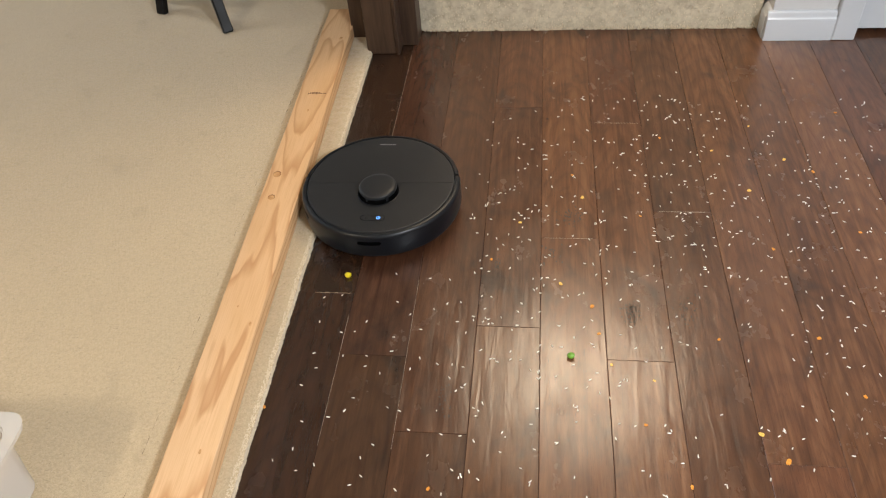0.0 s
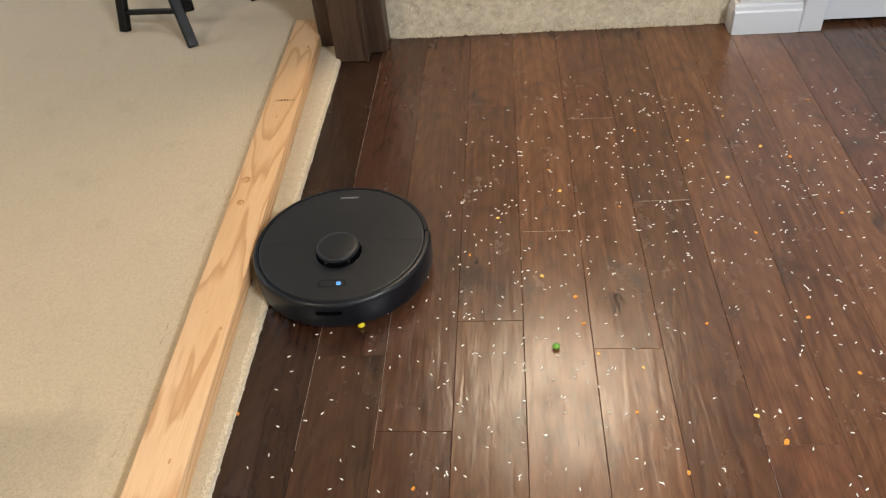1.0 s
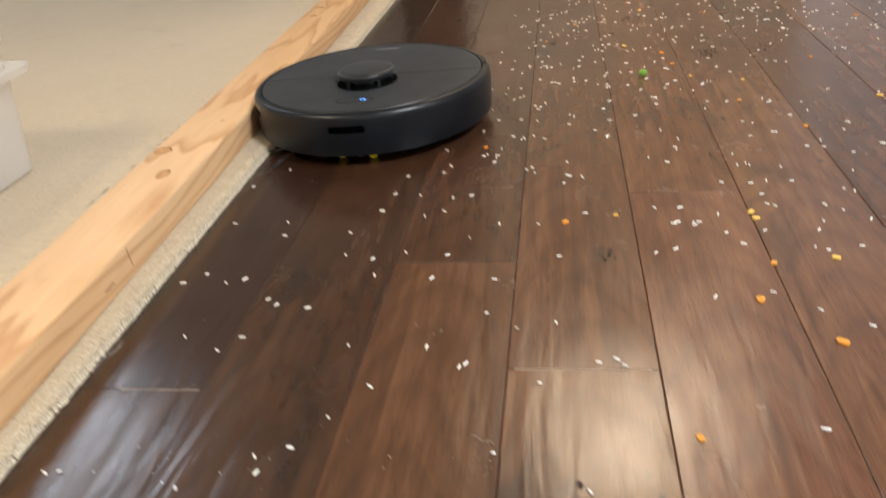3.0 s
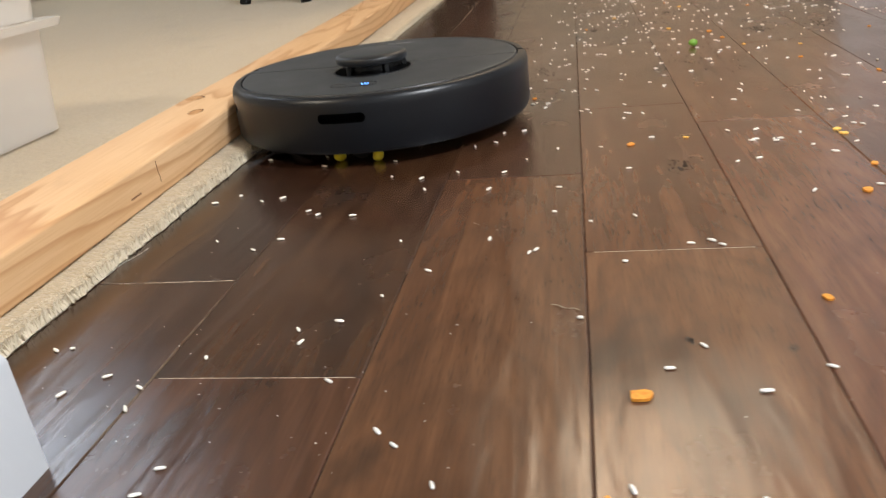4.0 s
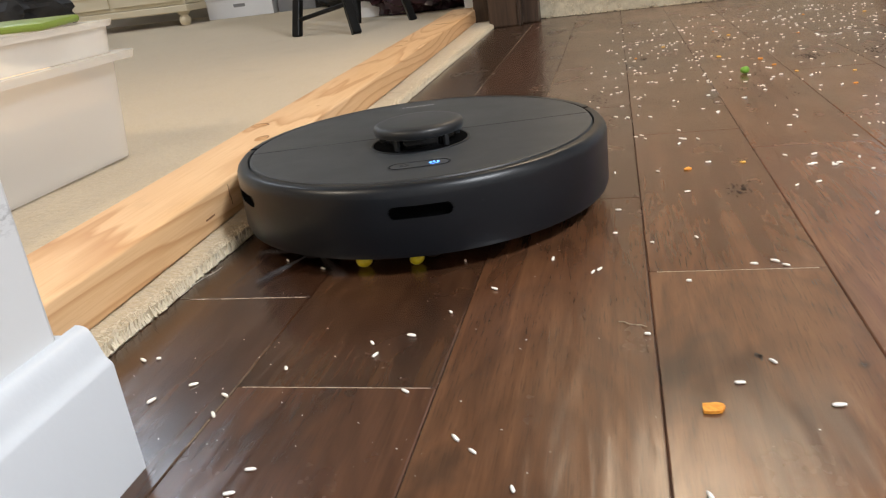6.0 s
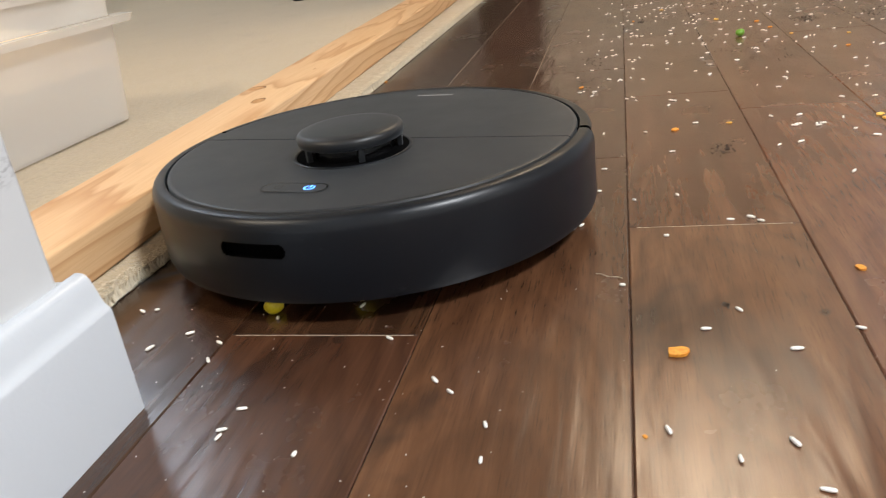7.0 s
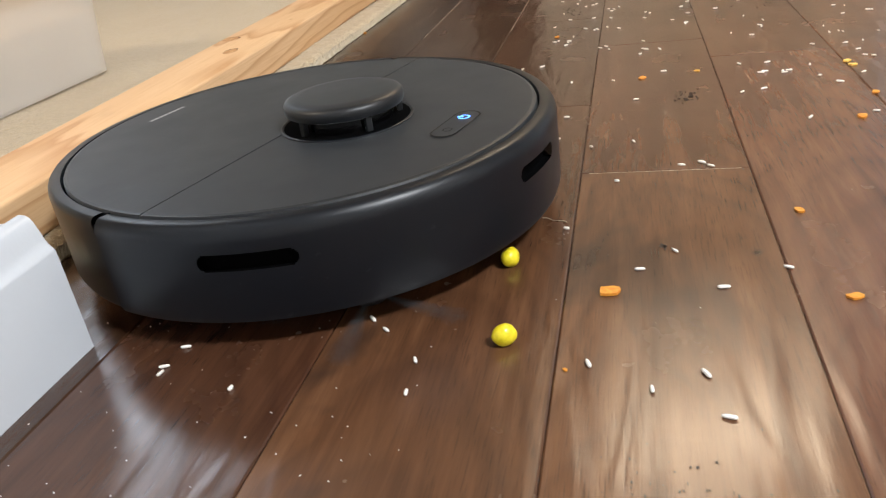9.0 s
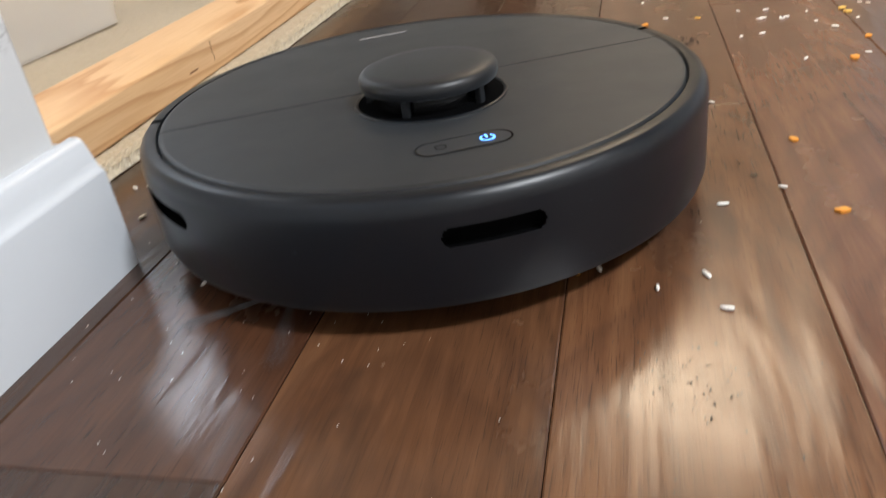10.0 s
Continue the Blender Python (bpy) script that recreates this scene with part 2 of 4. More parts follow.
for _m, _w in ((M_TOP, 0.14), (M_SIDE, 0.02)):
    _p = _m.node_tree.nodes["Principled BSDF"]
    _p.inputs["Specular IOR Level"].default_value = 0.48
    _p.inputs["Sheen Weight"].default_value = _w
    _p.inputs["Sheen Roughness"].default_value = 0.45
    _p.inputs["Sheen Tint"].default_value = (0.80, 0.90, 1.0, 1)
M_SIDE.node_tree.nodes["Principled BSDF"].inputs["Specular IOR Level"].default_value = 0.38
M_BASE = mat_plastic("black_base_plastic", (0.008, 0.008, 0.008), 0.6)
M_VOID = mat_plastic("black_recess", (0.002, 0.002, 0.0022), 0.8)
M_VOID.node_tree.nodes["Principled BSDF"].inputs["Specular IOR Level"].default_value = 0.02
M_GLOSS = mat_plastic("gloss_black_plastic", (0.008, 0.008, 0.009), 0.12, 900.0, 0.0)
M_LOGO = mat_plastic("grey_print", (0.32, 0.32, 0.33), 0.45)
M_BLUE = mat_glow("blue_power_light", (0.10, 0.34, 1.0), 3.2)
M_BRISTLE = mat_plastic("grey_bristle", (0.05, 0.053, 0.058), 0.6)
M_RICE = mat_speckled("rice", (0.84, 0.80, 0.72), (0.95, 0.92, 0.86), 700, 0.35)
M_ORANGE = mat_speckled("orange_flake", (0.66, 0.22, 0.018), (0.80, 0.36, 0.05), 420, 0.5)
M_AMBER = mat_speckled("amber_flake", (0.78, 0.42, 0.06), (0.88, 0.60, 0.16), 420, 0.5)
M_GREENPEA = mat_speckled("green_pea", (0.10, 0.27, 0.02), (0.18, 0.38, 0.045), 300, 0.35)
M_YELLOWPEA = mat_speckled("yellow_pea", (0.70, 0.56, 0.012), (0.84, 0.70, 0.03), 300, 0.3)
M_BLACKPAINT = mat_plastic("black_painted_wood", (0.006, 0.006, 0.0065), 0.4, 300.0, 0.1)
M_BLACKPAINT.node_tree.nodes["Principled BSDF"].inputs["Specular IOR Level"].default_value = 0.2
M_CREAM = mat_paint("cream_paint", (0.70, 0.62, 0.46), 0.45, 0.08)
M_CARD = mat_paint("white_card", (0.78, 0.79, 0.82), 0.6, 0.1)
M_GREYCARD = mat_paint("grey_card", (0.22, 0.22, 0.23), 0.7, 0.15)
M_BAG = mat_plastic("plum_plastic_film", (0.060, 0.028, 0.042), 0.25, 90.0, 0.5)
M_CHARCOAL = mat_plastic("charcoal_fabric", (0.035, 0.035, 0.038), 0.85, 300.0, 0.5)
M_GREENLID = mat_plastic("green_plastic", (0.19, 0.27, 0.045), 0.4)
M_FOOD = mat_speckled("oat_filling", (0.68, 0.52, 0.34), (0.84, 0.70, 0.52), 120, 0.9)
M_LAMP = mat_glow("lamp_glass", (1.0, 0.90, 0.76), 2.2)
M_METAL = mat_plastic("brushed_metal", (0.55, 0.55, 0.55), 0.35)
M_TUB, _nt, _b = shader("frosted_polypropylene", (0.89, 0.86, 0.81), 0.32)
_b.inputs["Alpha"].default_value = 0.44
bump(_nt, _b, noise_of(_nt, coords(_nt), 130.0, 3, 0.5), 0.10, 0.0006)


# ---- mesh helpers ----
def finish(name, bm, material, smooth=False):
    me = bpy.data.meshes.new(name)
    bm.normal_update()
    bm.to_mesh(me)
    bm.free()
    me.materials.append(material)
    if smooth:
        me.shade_smooth()
        me.set_sharp_from_angle(angle=radians(38))
    return me


def part(name, bm, material, parent=None, label="", smooth=False):
    ob = new(name, finish(name, bm, material, smooth))
    ob.parent = parent
    if label:
        ob["label"] = label
    return ob


def empty(name, x=0, y=0, z=0):
    ob = new(name)
    ob.location = (x, y, z)
    ob.empty_display_size = 0.02
    return ob


def box(bm, x0, x1, y0, y1, z0, z1, bevel=0.0, segments=2, m=None):
    made = bmesh.ops.create_cube(bm, size=1.0)["verts"]
    for v in made:
        v.co = Vector(((x0 + x1) / 2 + v.co.x * (x1 - x0), (y0 + y1) / 2 + v.co.y * (y1 - y0), (z0 + z1) / 2 + v.co.z * (z1 - z0)))
    if bevel:
        edges = list({e for v in made for e in v.link_edges})
        res = bmesh.ops.bevel(bm, geom=edges, offset=bevel, segments=segments, profile=0.5, affect="EDGES")
        made = list({v for f in res["faces"] for v in f.verts} | {v for v in made if v.is_valid})
    if m is not None:
        bmesh.ops.transform(bm, matrix=m, verts=[v for v in made if v.is_valid])
    return made


def boxed(*a, **k):
    bm = bmesh.new()
    box(bm, *a, **k)
    return bm


def lathe(bm, profile, seg=96, a0=0.0, a1=360.0, x=0.0, y=0.0, caps=False):
    """Turns (radius, height) pairs about the vertical."""
    full = abs(a1 - a0) >= 359.9
    n = seg if full else seg + 1
    rings = []
    for r, z in profile:
        if r < 1e-6:
            rings.append([bm.verts.new((x, y, z))])
        else:
            rings.append([bm.verts.new((x + r * math.cos(radians(a0 + (a1 - a0) * i / seg)), y + r * math.sin(radians(a0 + (a1 - a0) * i / seg)), z)) for i in range(n)])
    for lo, hi in zip(rings, rings[1:]):
        for i in range(seg):
            j = (i + 1) % n
            a = [lo[i], lo[j]] if len(lo) > 1 else [lo[0]]
            b = [hi[j], hi[i]] if len(hi) > 1 else [hi[0]]
            if len(a + b) > 2:
                bm.faces.new(a + b)
    if caps and not full:
        for k in (0, -1):
            bm.faces.new([r[k] if len(r) > 1 else r[0] for r in rings])
    bmesh.ops.recalc_face_normals(bm, faces=bm.faces)
    return bm


def rod(bm, p, q, w, d=None):
    """A square bar from p to q."""
    p, q = Vector(p), Vector(q)
    turn = (q - p).to_track_quat("Z", "Y").to_matrix().to_4x4()
    d = d or w
    box(bm, -w / 2, w / 2, -d / 2, d / 2, 0, (q - p).length, min(0.003, 0.2 * min(w, d)), 1, Matrix.Translation(p) @ turn)
    return bm


def structure(ob, label, category):
    return tagged(ob, label, category, kind="structure")


# ---- the room's shell ----
SEAM0 = -0.179
SEAMS = [-0.179, -0.0605, 0.070, 0.1985, 0.3225, 0.4465] + [0.5695 + 0.1246 * i for i in range(23)]     # boards vary a little in width
CARPET_Z = 0.014
floor = structure(part("floor", boxed(-0.30, 3.2, -2.6, 2.95, -0.08, -0.014), M_SUB), "dark hickory plank floor strewn with rice", "floor")
ground = structure(part("subfloor", boxed(-3.6, 3.2, -2.6, 4.8, -0.2, -0.082), M_SUB), "plain dark subfloor under the rooms", "subfloor")

carpet_bm = bmesh.new()
NX, NY = 130, 170


def carpet_height(x, y):
    return CARPET_Z + 0.0022 * noise.noise((x * 60, y * 60, 0)) + 0.003 * noise.noise((x * 7, y * 7, 3))


def edge_x(y):
    return SEAM0 - 0.001 + 0.0022 * noise.noise((y * 55, 0, 5)) + 0.002 * noise.noise((y * 14, 0, 9))


def carpet_sheet(bm, xs, ys, ragged):
    grid = []
    for y in ys:
        row = []
        for x in xs:
            z = carpet_height(x, y)
            if ragged:
                u = (x - xs[0]) / (xs[-1] - xs[0])
                x = xs[0] + u * (edge_x(y) - xs[0])
                z -= 0.005 * max(0.0, (u - 0.88) / 0.12) ** 1.5
            row.append(bm.verts.new((x, y, z)))
        grid.append(row)
    for a, b in zip(grid, grid[1:]):
        for i in range(len(xs) - 1):
            bm.faces.new((a[i], a[i + 1], b[i + 1], b[i]))
    return grid


near_grid = carpet_sheet(carpet_bm, [-0.36 + 0.18 * i / 22 for i in range(23)], [-0.4 + 2.72 * j / 520 for j in range(521)], True)
for a, b in zip(near_grid, near_grid[1:]):
    lo = [carpet_bm.verts.new((v[-1].co.x - 0.002, v[-1].co.y, -0.012)) for v in (a, b)]
    carpet_bm.faces.new((a[-1], lo[0], lo[1], b[-1]))
carpet_sheet(carpet_bm, [-3.5 + 3.14 * i / NX for i in range(NX + 1)], [-2.5 + 7.2 * j / NY for j in range(NY + 1)], False)
carpet_sheet(carpet_bm, [-0.36, -0.30, -0.252], [2.32 + 2.38 * j / 30 for j in range(31)], False)
carpet = structure(part("carpet", carpet_bm, M_CARPET, smooth=True), "worn beige cut pile carpet in the living room", "carpet")

# yarn ends along the cut edge of the carpet
rnd = random.Random(4)
tuft_v, tuft_f = [], []


def tuft(x, y, z, w, h, lean):
    k = len(tuft_v)
    tx, ty = lean
    tuft_v.extend([(x - w, y - w, z), (x + w, y - w, z), (x + w, y + w, z), (x - w, y + w, z), (x + tx, y + ty, z + h)])
    tuft_f.extend([(k, k + 1, k + 4), (k + 1, k + 2, k + 4), (k + 2, k + 3, k + 4), (k + 3, k, k + 4)])


for i in range(16000):
    y = rnd.uniform(-0.15, 2.2)
    u = rnd.random() ** 1.4
    x = edge_x(y) + 0.0015 - 0.034 * u
    z = (0.001 if u < 0.06 else carpet_height(x, y) - 0.002 - 0.004 * max(0, 0.3 - u) / 0.3)
    if u < 0.10:
        tuft(x, y, 0.001, 0.0012, rnd.uniform(0.006, 0.0135), (rnd.uniform(-0.006, 0.002), rnd.uniform(-0.004, 0.004)))
    if u > 0.30:
        continue
    tuft(x, y, z, rnd.uniform(0.0006, 0.0011), rnd.uniform(0.0004, 0.0010), (rnd.uniform(-0.002, 0.0035), rnd.uniform(-0.003, 0.003)))
me = bpy.data.meshes.new("carpet_pile")
me.from_pydata(tuft_v, [], tuft_f)
me.materials.append(M_PILE)
pile = new("carpet_pile", me)
pile.parent = carpet
tagged(pile, "frayed yarn ends along the carpet edge", kind="stuff")

# walls
wall_near = structure(part("wall_near", boxed(-0.172, -0.090, -2.6, 0.038, 0.0, CEILING, 0.003), M_WALL), "white painted wall end beside the opening, scuffed", "wall")
wall_divider = structure(part("wall_divider", boxed(-0.190, -0.055, 2.295, 4.6, 0.0, CEILING), M_GREYWALL), "plain wall between living room and stair landing", "wall")
for nm, dims in (("wall_south", (-3.6, 3.3, -2.7, -2.6)), ("wall_north", (-3.6, 3.3, 4.6, 4.7)), ("wall_west", (-3.6, -3.5, -2.6, 4.6)), ("wall_east", (3.2, 3.3, -2.6, 4.6))):
    x0, x1, y0, y1 = dims
    structure(part(nm, boxed(x0, x1, y0, y1, -0.08, CEILING), M_GREYWALL), "plain warm grey painted room wall", "wall")
wall_closet = structure(part("wall_closet", boxed(0.955, 1.13, 2.232, 2.36, 0.0, CEILING, 0.002), M_WALL), "white painted wall between stair and closet", "wall")
structure(part("wall_closet_side", boxed(0.955, 1.05, 2.36, 4.6, 0.0, CEILING), M_WALL), "white painted wall beside the stair landing", "wall")
structure(part("wall_closet_header", boxed(1.13, 2.12, 2.25, 2.36, 2.06, CEILING), M_WALL), "white painted wall over the closet door", "wall")
structure(part("wall_kitchen_east", boxed(2.12, 3.2, 2.25, 2.36, 0.0, CEILING), M_WALL), "white painted wall beside the closet door", "wall")
ceiling = structure(part("ceiling", boxed(-3.6, 3.3, -2.7, 4.7, CEILING, CEILING + 0.1), M_CEIL), "plain off-white painted ceiling", "ceiling")

# carpeted step and landing
step_bm = bmesh.new()
rows = []
for j in range(24):
    z = 0.002 + 0.183 * j / 23
    row = []
    for i in range(181):
        x = -0.053 + 0.996 * i / 180
        y = 2.29 + 0.004 * noise.noise((x * 30, z * 30, 2)) + 0.004 * noise.noise((x * 6, z * 9, 7)) - 0.006 * math.exp(-((z - 0.18) / 0.02) ** 2)
        row.append(step_bm.verts.new((x, y, z + (0.003 * noise.noise((x * 90, 0, 1)) if j == 0 else 0))))
    rows.append(row)
back = [step_bm.verts.new((v.co.x, 4.6, 0.187)) for v in rows[-1]]
rows.append(back)
for a, b in zip(rows, rows[1:]):
    for i in range(180):
        step_bm.faces.new((a[i], a[i + 1], b[i + 1], b[i]))
landing = structure(part("carpeted_step", step_bm, M_RISER, smooth=True), "beige shag carpet wrapped over a low step", "step")
tuft_v, tuft_f = [], []
for i in range(1400):
    x = rnd.uniform(-0.045, 0.94)
    k = len(tuft_v)
    z = rnd.random() ** 3 * 0.10
    w, d = rnd.uniform(0.0012, 0.0025), rnd.uniform(0.003, 0.007)
    y = 2.2905 + 0.004 * noise.noise((x * 6, z * 9, 7))
    tuft_v.extend([(x - w, y, z), (x + w, y, z), (x, y, z + 2 * w), (x + rnd.uniform(-0.003, 0.003), y - d, z - rnd.uniform(-0.001, 0.002) if z > 0.003 else 0.001)])
    tuft_f.extend([(k, k + 1, k + 3), (k + 1, k + 2, k + 3), (k + 2, k, k + 3)])
me = bpy.data.meshes.new("step_pile")
me.from_pydata(tuft_v, [], tuft_f)
me.materials.append(M_PILE)
ob = new("step_pile", me)
ob.parent = landing
tagged(ob, "loose yarn ends on the carpeted step", kind="stuff")


# baseboards with a moulded top, drawn as a profile run along a line
def baseboard(name, a, b, out, height=0.0868):
    """From a to b on the floor; out is the side to which it stands proud."""
    prof = [(0.0, 0.0), (0.0155, 0.0), (0.0155, 0.0640), (0.0150, 0.0658), (0.0136, 0.0672), (0.0121, 0.0692), (0.0110, 0.0725), (0.0100, 0.0765), (0.0089, 0.0800), (0.0080, 0.0828), (0.0067, 0.0850), (0.0046, 0.0864), (0.0020, 0.0868), (0.0, 0.0868)]
    bm = bmesh.new()
    ox, oy = out
    loops = [[bm.verts.new((px + ox * d, py + oy * d, z * height / 0.0868)) for d, z in prof] for px, py in (a, b)]
    n = len(prof)
    for i in range(n):
        bm.faces.new((loops[0][i], loops[0][(i + 1) % n], loops[1][(i + 1) % n], loops[1][i]))
    for l in loops:
        bm.faces.new(l)
    bmesh.ops.recalc_face_normals(bm, faces=bm.faces)
    return part(name, bm, M_TRIM, None, "", True)


structure(baseboard("baseboard_1", (-0.0905, -2.6), (-0.0905, 0.052), (1, 0)), "glossy white moulded baseboard on the wall end", "baseboard")
structure(baseboard("baseboard_2", (-0.172, 0.0375), (-0.0905, 0.0375), (0, 1)), "glossy white moulded baseboard round the wall end", "baseboard")
structure(baseboard("baseboard_3", (0.942, 2.2315), (1.1265, 2.2315), (0, -1), 0.086), "glossy white moulded baseboard beside the closet", "baseboard")
structure(baseboard("baseboard_4", (0.9545, 2.2315), (0.9545, 2.283), (-1, 0), 0.086), "glossy white moulded baseboard return at the step", "baseboard")

# closet door with its casing
structure(part("door_casing", boxed(1.127, 1.189, 2.214, 2.249, 0.0, 2.10, 0.004), M_TRIM), "white painted door casing", "trim")
structure(part("door_casing", boxed(2.075, 2.137, 2.214, 2.249, 0.0, 2.10, 0.004), M_TRIM), "white painted door casing", "trim")
structure(part("door_jamb", boxed(1.131, 1.193, 2.2495, 2.355, 0.0, 2.06, 0.002), M_TRIM), "white painted door jamb", "trim")
door = empty("door_1", 1.197, 2.252, 0)
structure(door, "white painted flush closet door, shut", "door")
part("door_leaf", boxed(0.0, 0.875, 0.0, 0.035, 0.016, 2.05, 0.002), M_TRIM, door)
bm = bmesh.new()
lathe(bm, [(0.0, 0.0), (0.026, 0.0), (0.026, 0.006), (0.011, 0.012), (0.011, 0.035), (0.025, 0.045), (0.027, 0.055), (0.020, 0.066), (0.0, 0.068)], 24)
bmesh.ops.transform(bm, matrix=pose(0.81, 0.0, 0.95, 90), verts=bm.verts)
part("door_knob", bm, M_METAL, door, "round metal door knob", True)

# dark stained post and casing at the far end of the opening
post = empty("wooden_post", -0.15, 2.22, 0)
structure(post, "dark stained wooden post casing at the step", "post")
for nm, dims in (("front_board", (-0.192, -0.103, 2.158, 2.205)), ("side_board", (-0.1025, -0.046, 2.208, 2.288)), ("back_board", (-0.250, -0.1925, 2.232, 2.286)), ("core", (-0.1915, -0.1035, 2.2055, 2.287))):
    x0, x1, y0, y1 = dims
    part(nm, boxed(x0 + 0.15, x1 + 0.15, y0 - 2.22, y1 - 2.22, 0.0 if nm != "back_board" else 0.012, 2.3, 0.003), M_DARKWOOD, post)
part("plinth_edge", boxed(-0.104 + 0.15, -0.094 + 0.15, 2.150 - 2.22, 2.2075 - 2.22, 0.0, 2.3, 0.002), M_DARKWOOD, post)


# ceiling lights, all out of view; the last one goes with the added fill lamp
def make_ceiling_light():
    ob = empty("ceiling_light")
    bm = lathe(bmesh.new(), [(0.0, 0.0), (0.50, 0.0), (0.50, -0.018), (0.486, -0.022), (0.0, -0.022)], 48)
    part("rim", bm, M_METAL, ob, "brushed metal rim", True)
    bm = lathe(bmesh.new(), [(0.484, -0.0225), (0.474, -0.045), (0.430, -0.066), (0.290, -0.082), (0.0, -0.090)], 48)
    part("diffuser", bm, M_LAMP, ob, "frosted glass bowl, lit", True)
    return tagged(ob, "unseen round flush ceiling light with lit frosted bowl", "ceiling light", "ceiling lights")


light = make_ceiling_light()
light.location = (LAMPS[0][0], LAMPS[0][1], CEILING - 0.001)
for lx, ly, *_ in LAMPS[1:]:
    copy_thing(light, pose(lx, ly, CEILING - 0.001))


# ---- lumber across the opening ----
BEAM_TURN = math.degrees(math.atan2(0.047, 2.0))
lumber = empty("lumber_beam", -0.2415, 0.20, CARPET_Z + 0.001)
lumber.rotation_euler = (0, 0, radians(BEAM_TURN))
tagged(lumber, "raw pine two-by-four lying flat on the carpet", "lumber")
bm = bmesh.new()
box(bm, -0.0445, 0.0445, -0.30, 2.14, 0.0, 0.0385, 0.0032, 3)
part("board", bm, M_PINE, lumber, "", True)


def knot(x, y, w, h, ring=True):
    bm = bmesh.new()
    bmesh.ops.create_circle(bm, cap_ends=True, radius=1.0, segments=18)
    for v in bm.verts:
        j = 1 + 0.16 * noise.noise((v.co.x * 2 + x * 50, v.co.y * 2 + y * 50, 0))
        v.co = Vector((v.co.x * w * j, v.co.y * h * j, 0))
    bmesh.ops.translate(bm, vec=(x, y, 0.0388), verts=bm.verts)
    ob = part("knot", bm, M_KNOT, lumber, "brown pine knot")
    if w < 0.006:
        return
    # dark bark line round a large knot, broken on one side
    rim = bmesh.new()
    loop = []
    for i in range(15):
        a = radians(-50 + 20 * i + x * 900)
        j = 1 + 0.16 * noise.noise((math.cos(a) * 2 + x * 50, math.sin(a) * 2 + y * 50, 0))
        t = 0.10 * math.sin(math.pi * i / 14)
        loop.append([rim.verts.new((x + w * j * k * math.cos(a), y + h * j * k * math.sin(a), 0.0390)) for k in (1.0 - t, 1.0 + t + 0.01)])
    for p, q in zip(loop, loop[1:]):
        rim.faces.new((p[0], p[1], q[1], q[0]))
    bmesh.ops.recalc_face_normals(rim, faces=rim.faces)
    part("bark_ring", rim, M_SPLIT, ob, "dark bark line")


for kx, ky, kw, kh in ((0.008, 0.405, 0.0075, 0.0130), (-0.029, 0.485, 0.0115, 0.0120), (-0.023, 1.327, 0.0090, 0.0110), (-0.017, 1.244, 0.0080, 0.0085), (0.016, 0.594, 0.0022, 0.0050), (0.030, 0.872, 0.0026, 0.0050), (-0.006, 0.916, 0.0016, 0.0030), (0.022, 1.958, 0.0045, 0.0075), (-0.002, 1.590, 0.0026, 0.0060)):
    knot(kx, ky, kw, kh)
# an edge knot with a bark-filled split on the face towards the floor
bm = bmesh.new()
box(bm, 0.0441, 0.0447, 0.2275, 0.2288, 0.020, 0.0335, 0.0002, 1)
box(bm, 0.0441, 0.0447, 0.2290, 0.2302, 0.012, 0.0202, 0.0002, 1)
part("bark_split", bm, M_SPLIT, lumber, "brown bark split")
bm = bmesh.new()
box(bm, 0.0441, 0.0449, 0.172, 0.190, 0.0142, 0.0158, 0.0002, 1)
part("bark_streak", bm, M_SPLIT, lumber, "brown resin streak")
bm = bmesh.new()
x = -0.018
for w in (0.004, 0.003, 0.007, 0.006, 0.004, 0.005, 0.009):
    box(bm, x, x + w, 1.664 + 0.0008 * (x * 100 % 3), 1.6695 + 0.004 * (abs(x) < 0.014), 0.0386, 0.0389)
    x += w + 0.002
part("mill_stamp", bm, M_STAMP, lumber, "faint dark mill stamp")

# ---- robot vacuum ----
R = 0.1785
robot = empty("robot_vacuum")
tagged(robot, "round matt black robot vacuum with lidar turret", "robot vacuum")
BUMP0, BUMP1 = 173.0, 367.0       # the bumper's arc, about the front


def shell(r, z0, z1, top):
    return [(r - 0.006, z0), (r - 0.0015, z0 + 0.0012), (r, z0 + 0.005), (r, z1 - 0.0042), (r - 0.0007, z1 - 0.0018), (r - 0.0020, z1 - 0.0005), (r - 0.0036, z1), (top, z1)]


SLIT = [0.05080 + 0.00101 * i for i in range(11)]


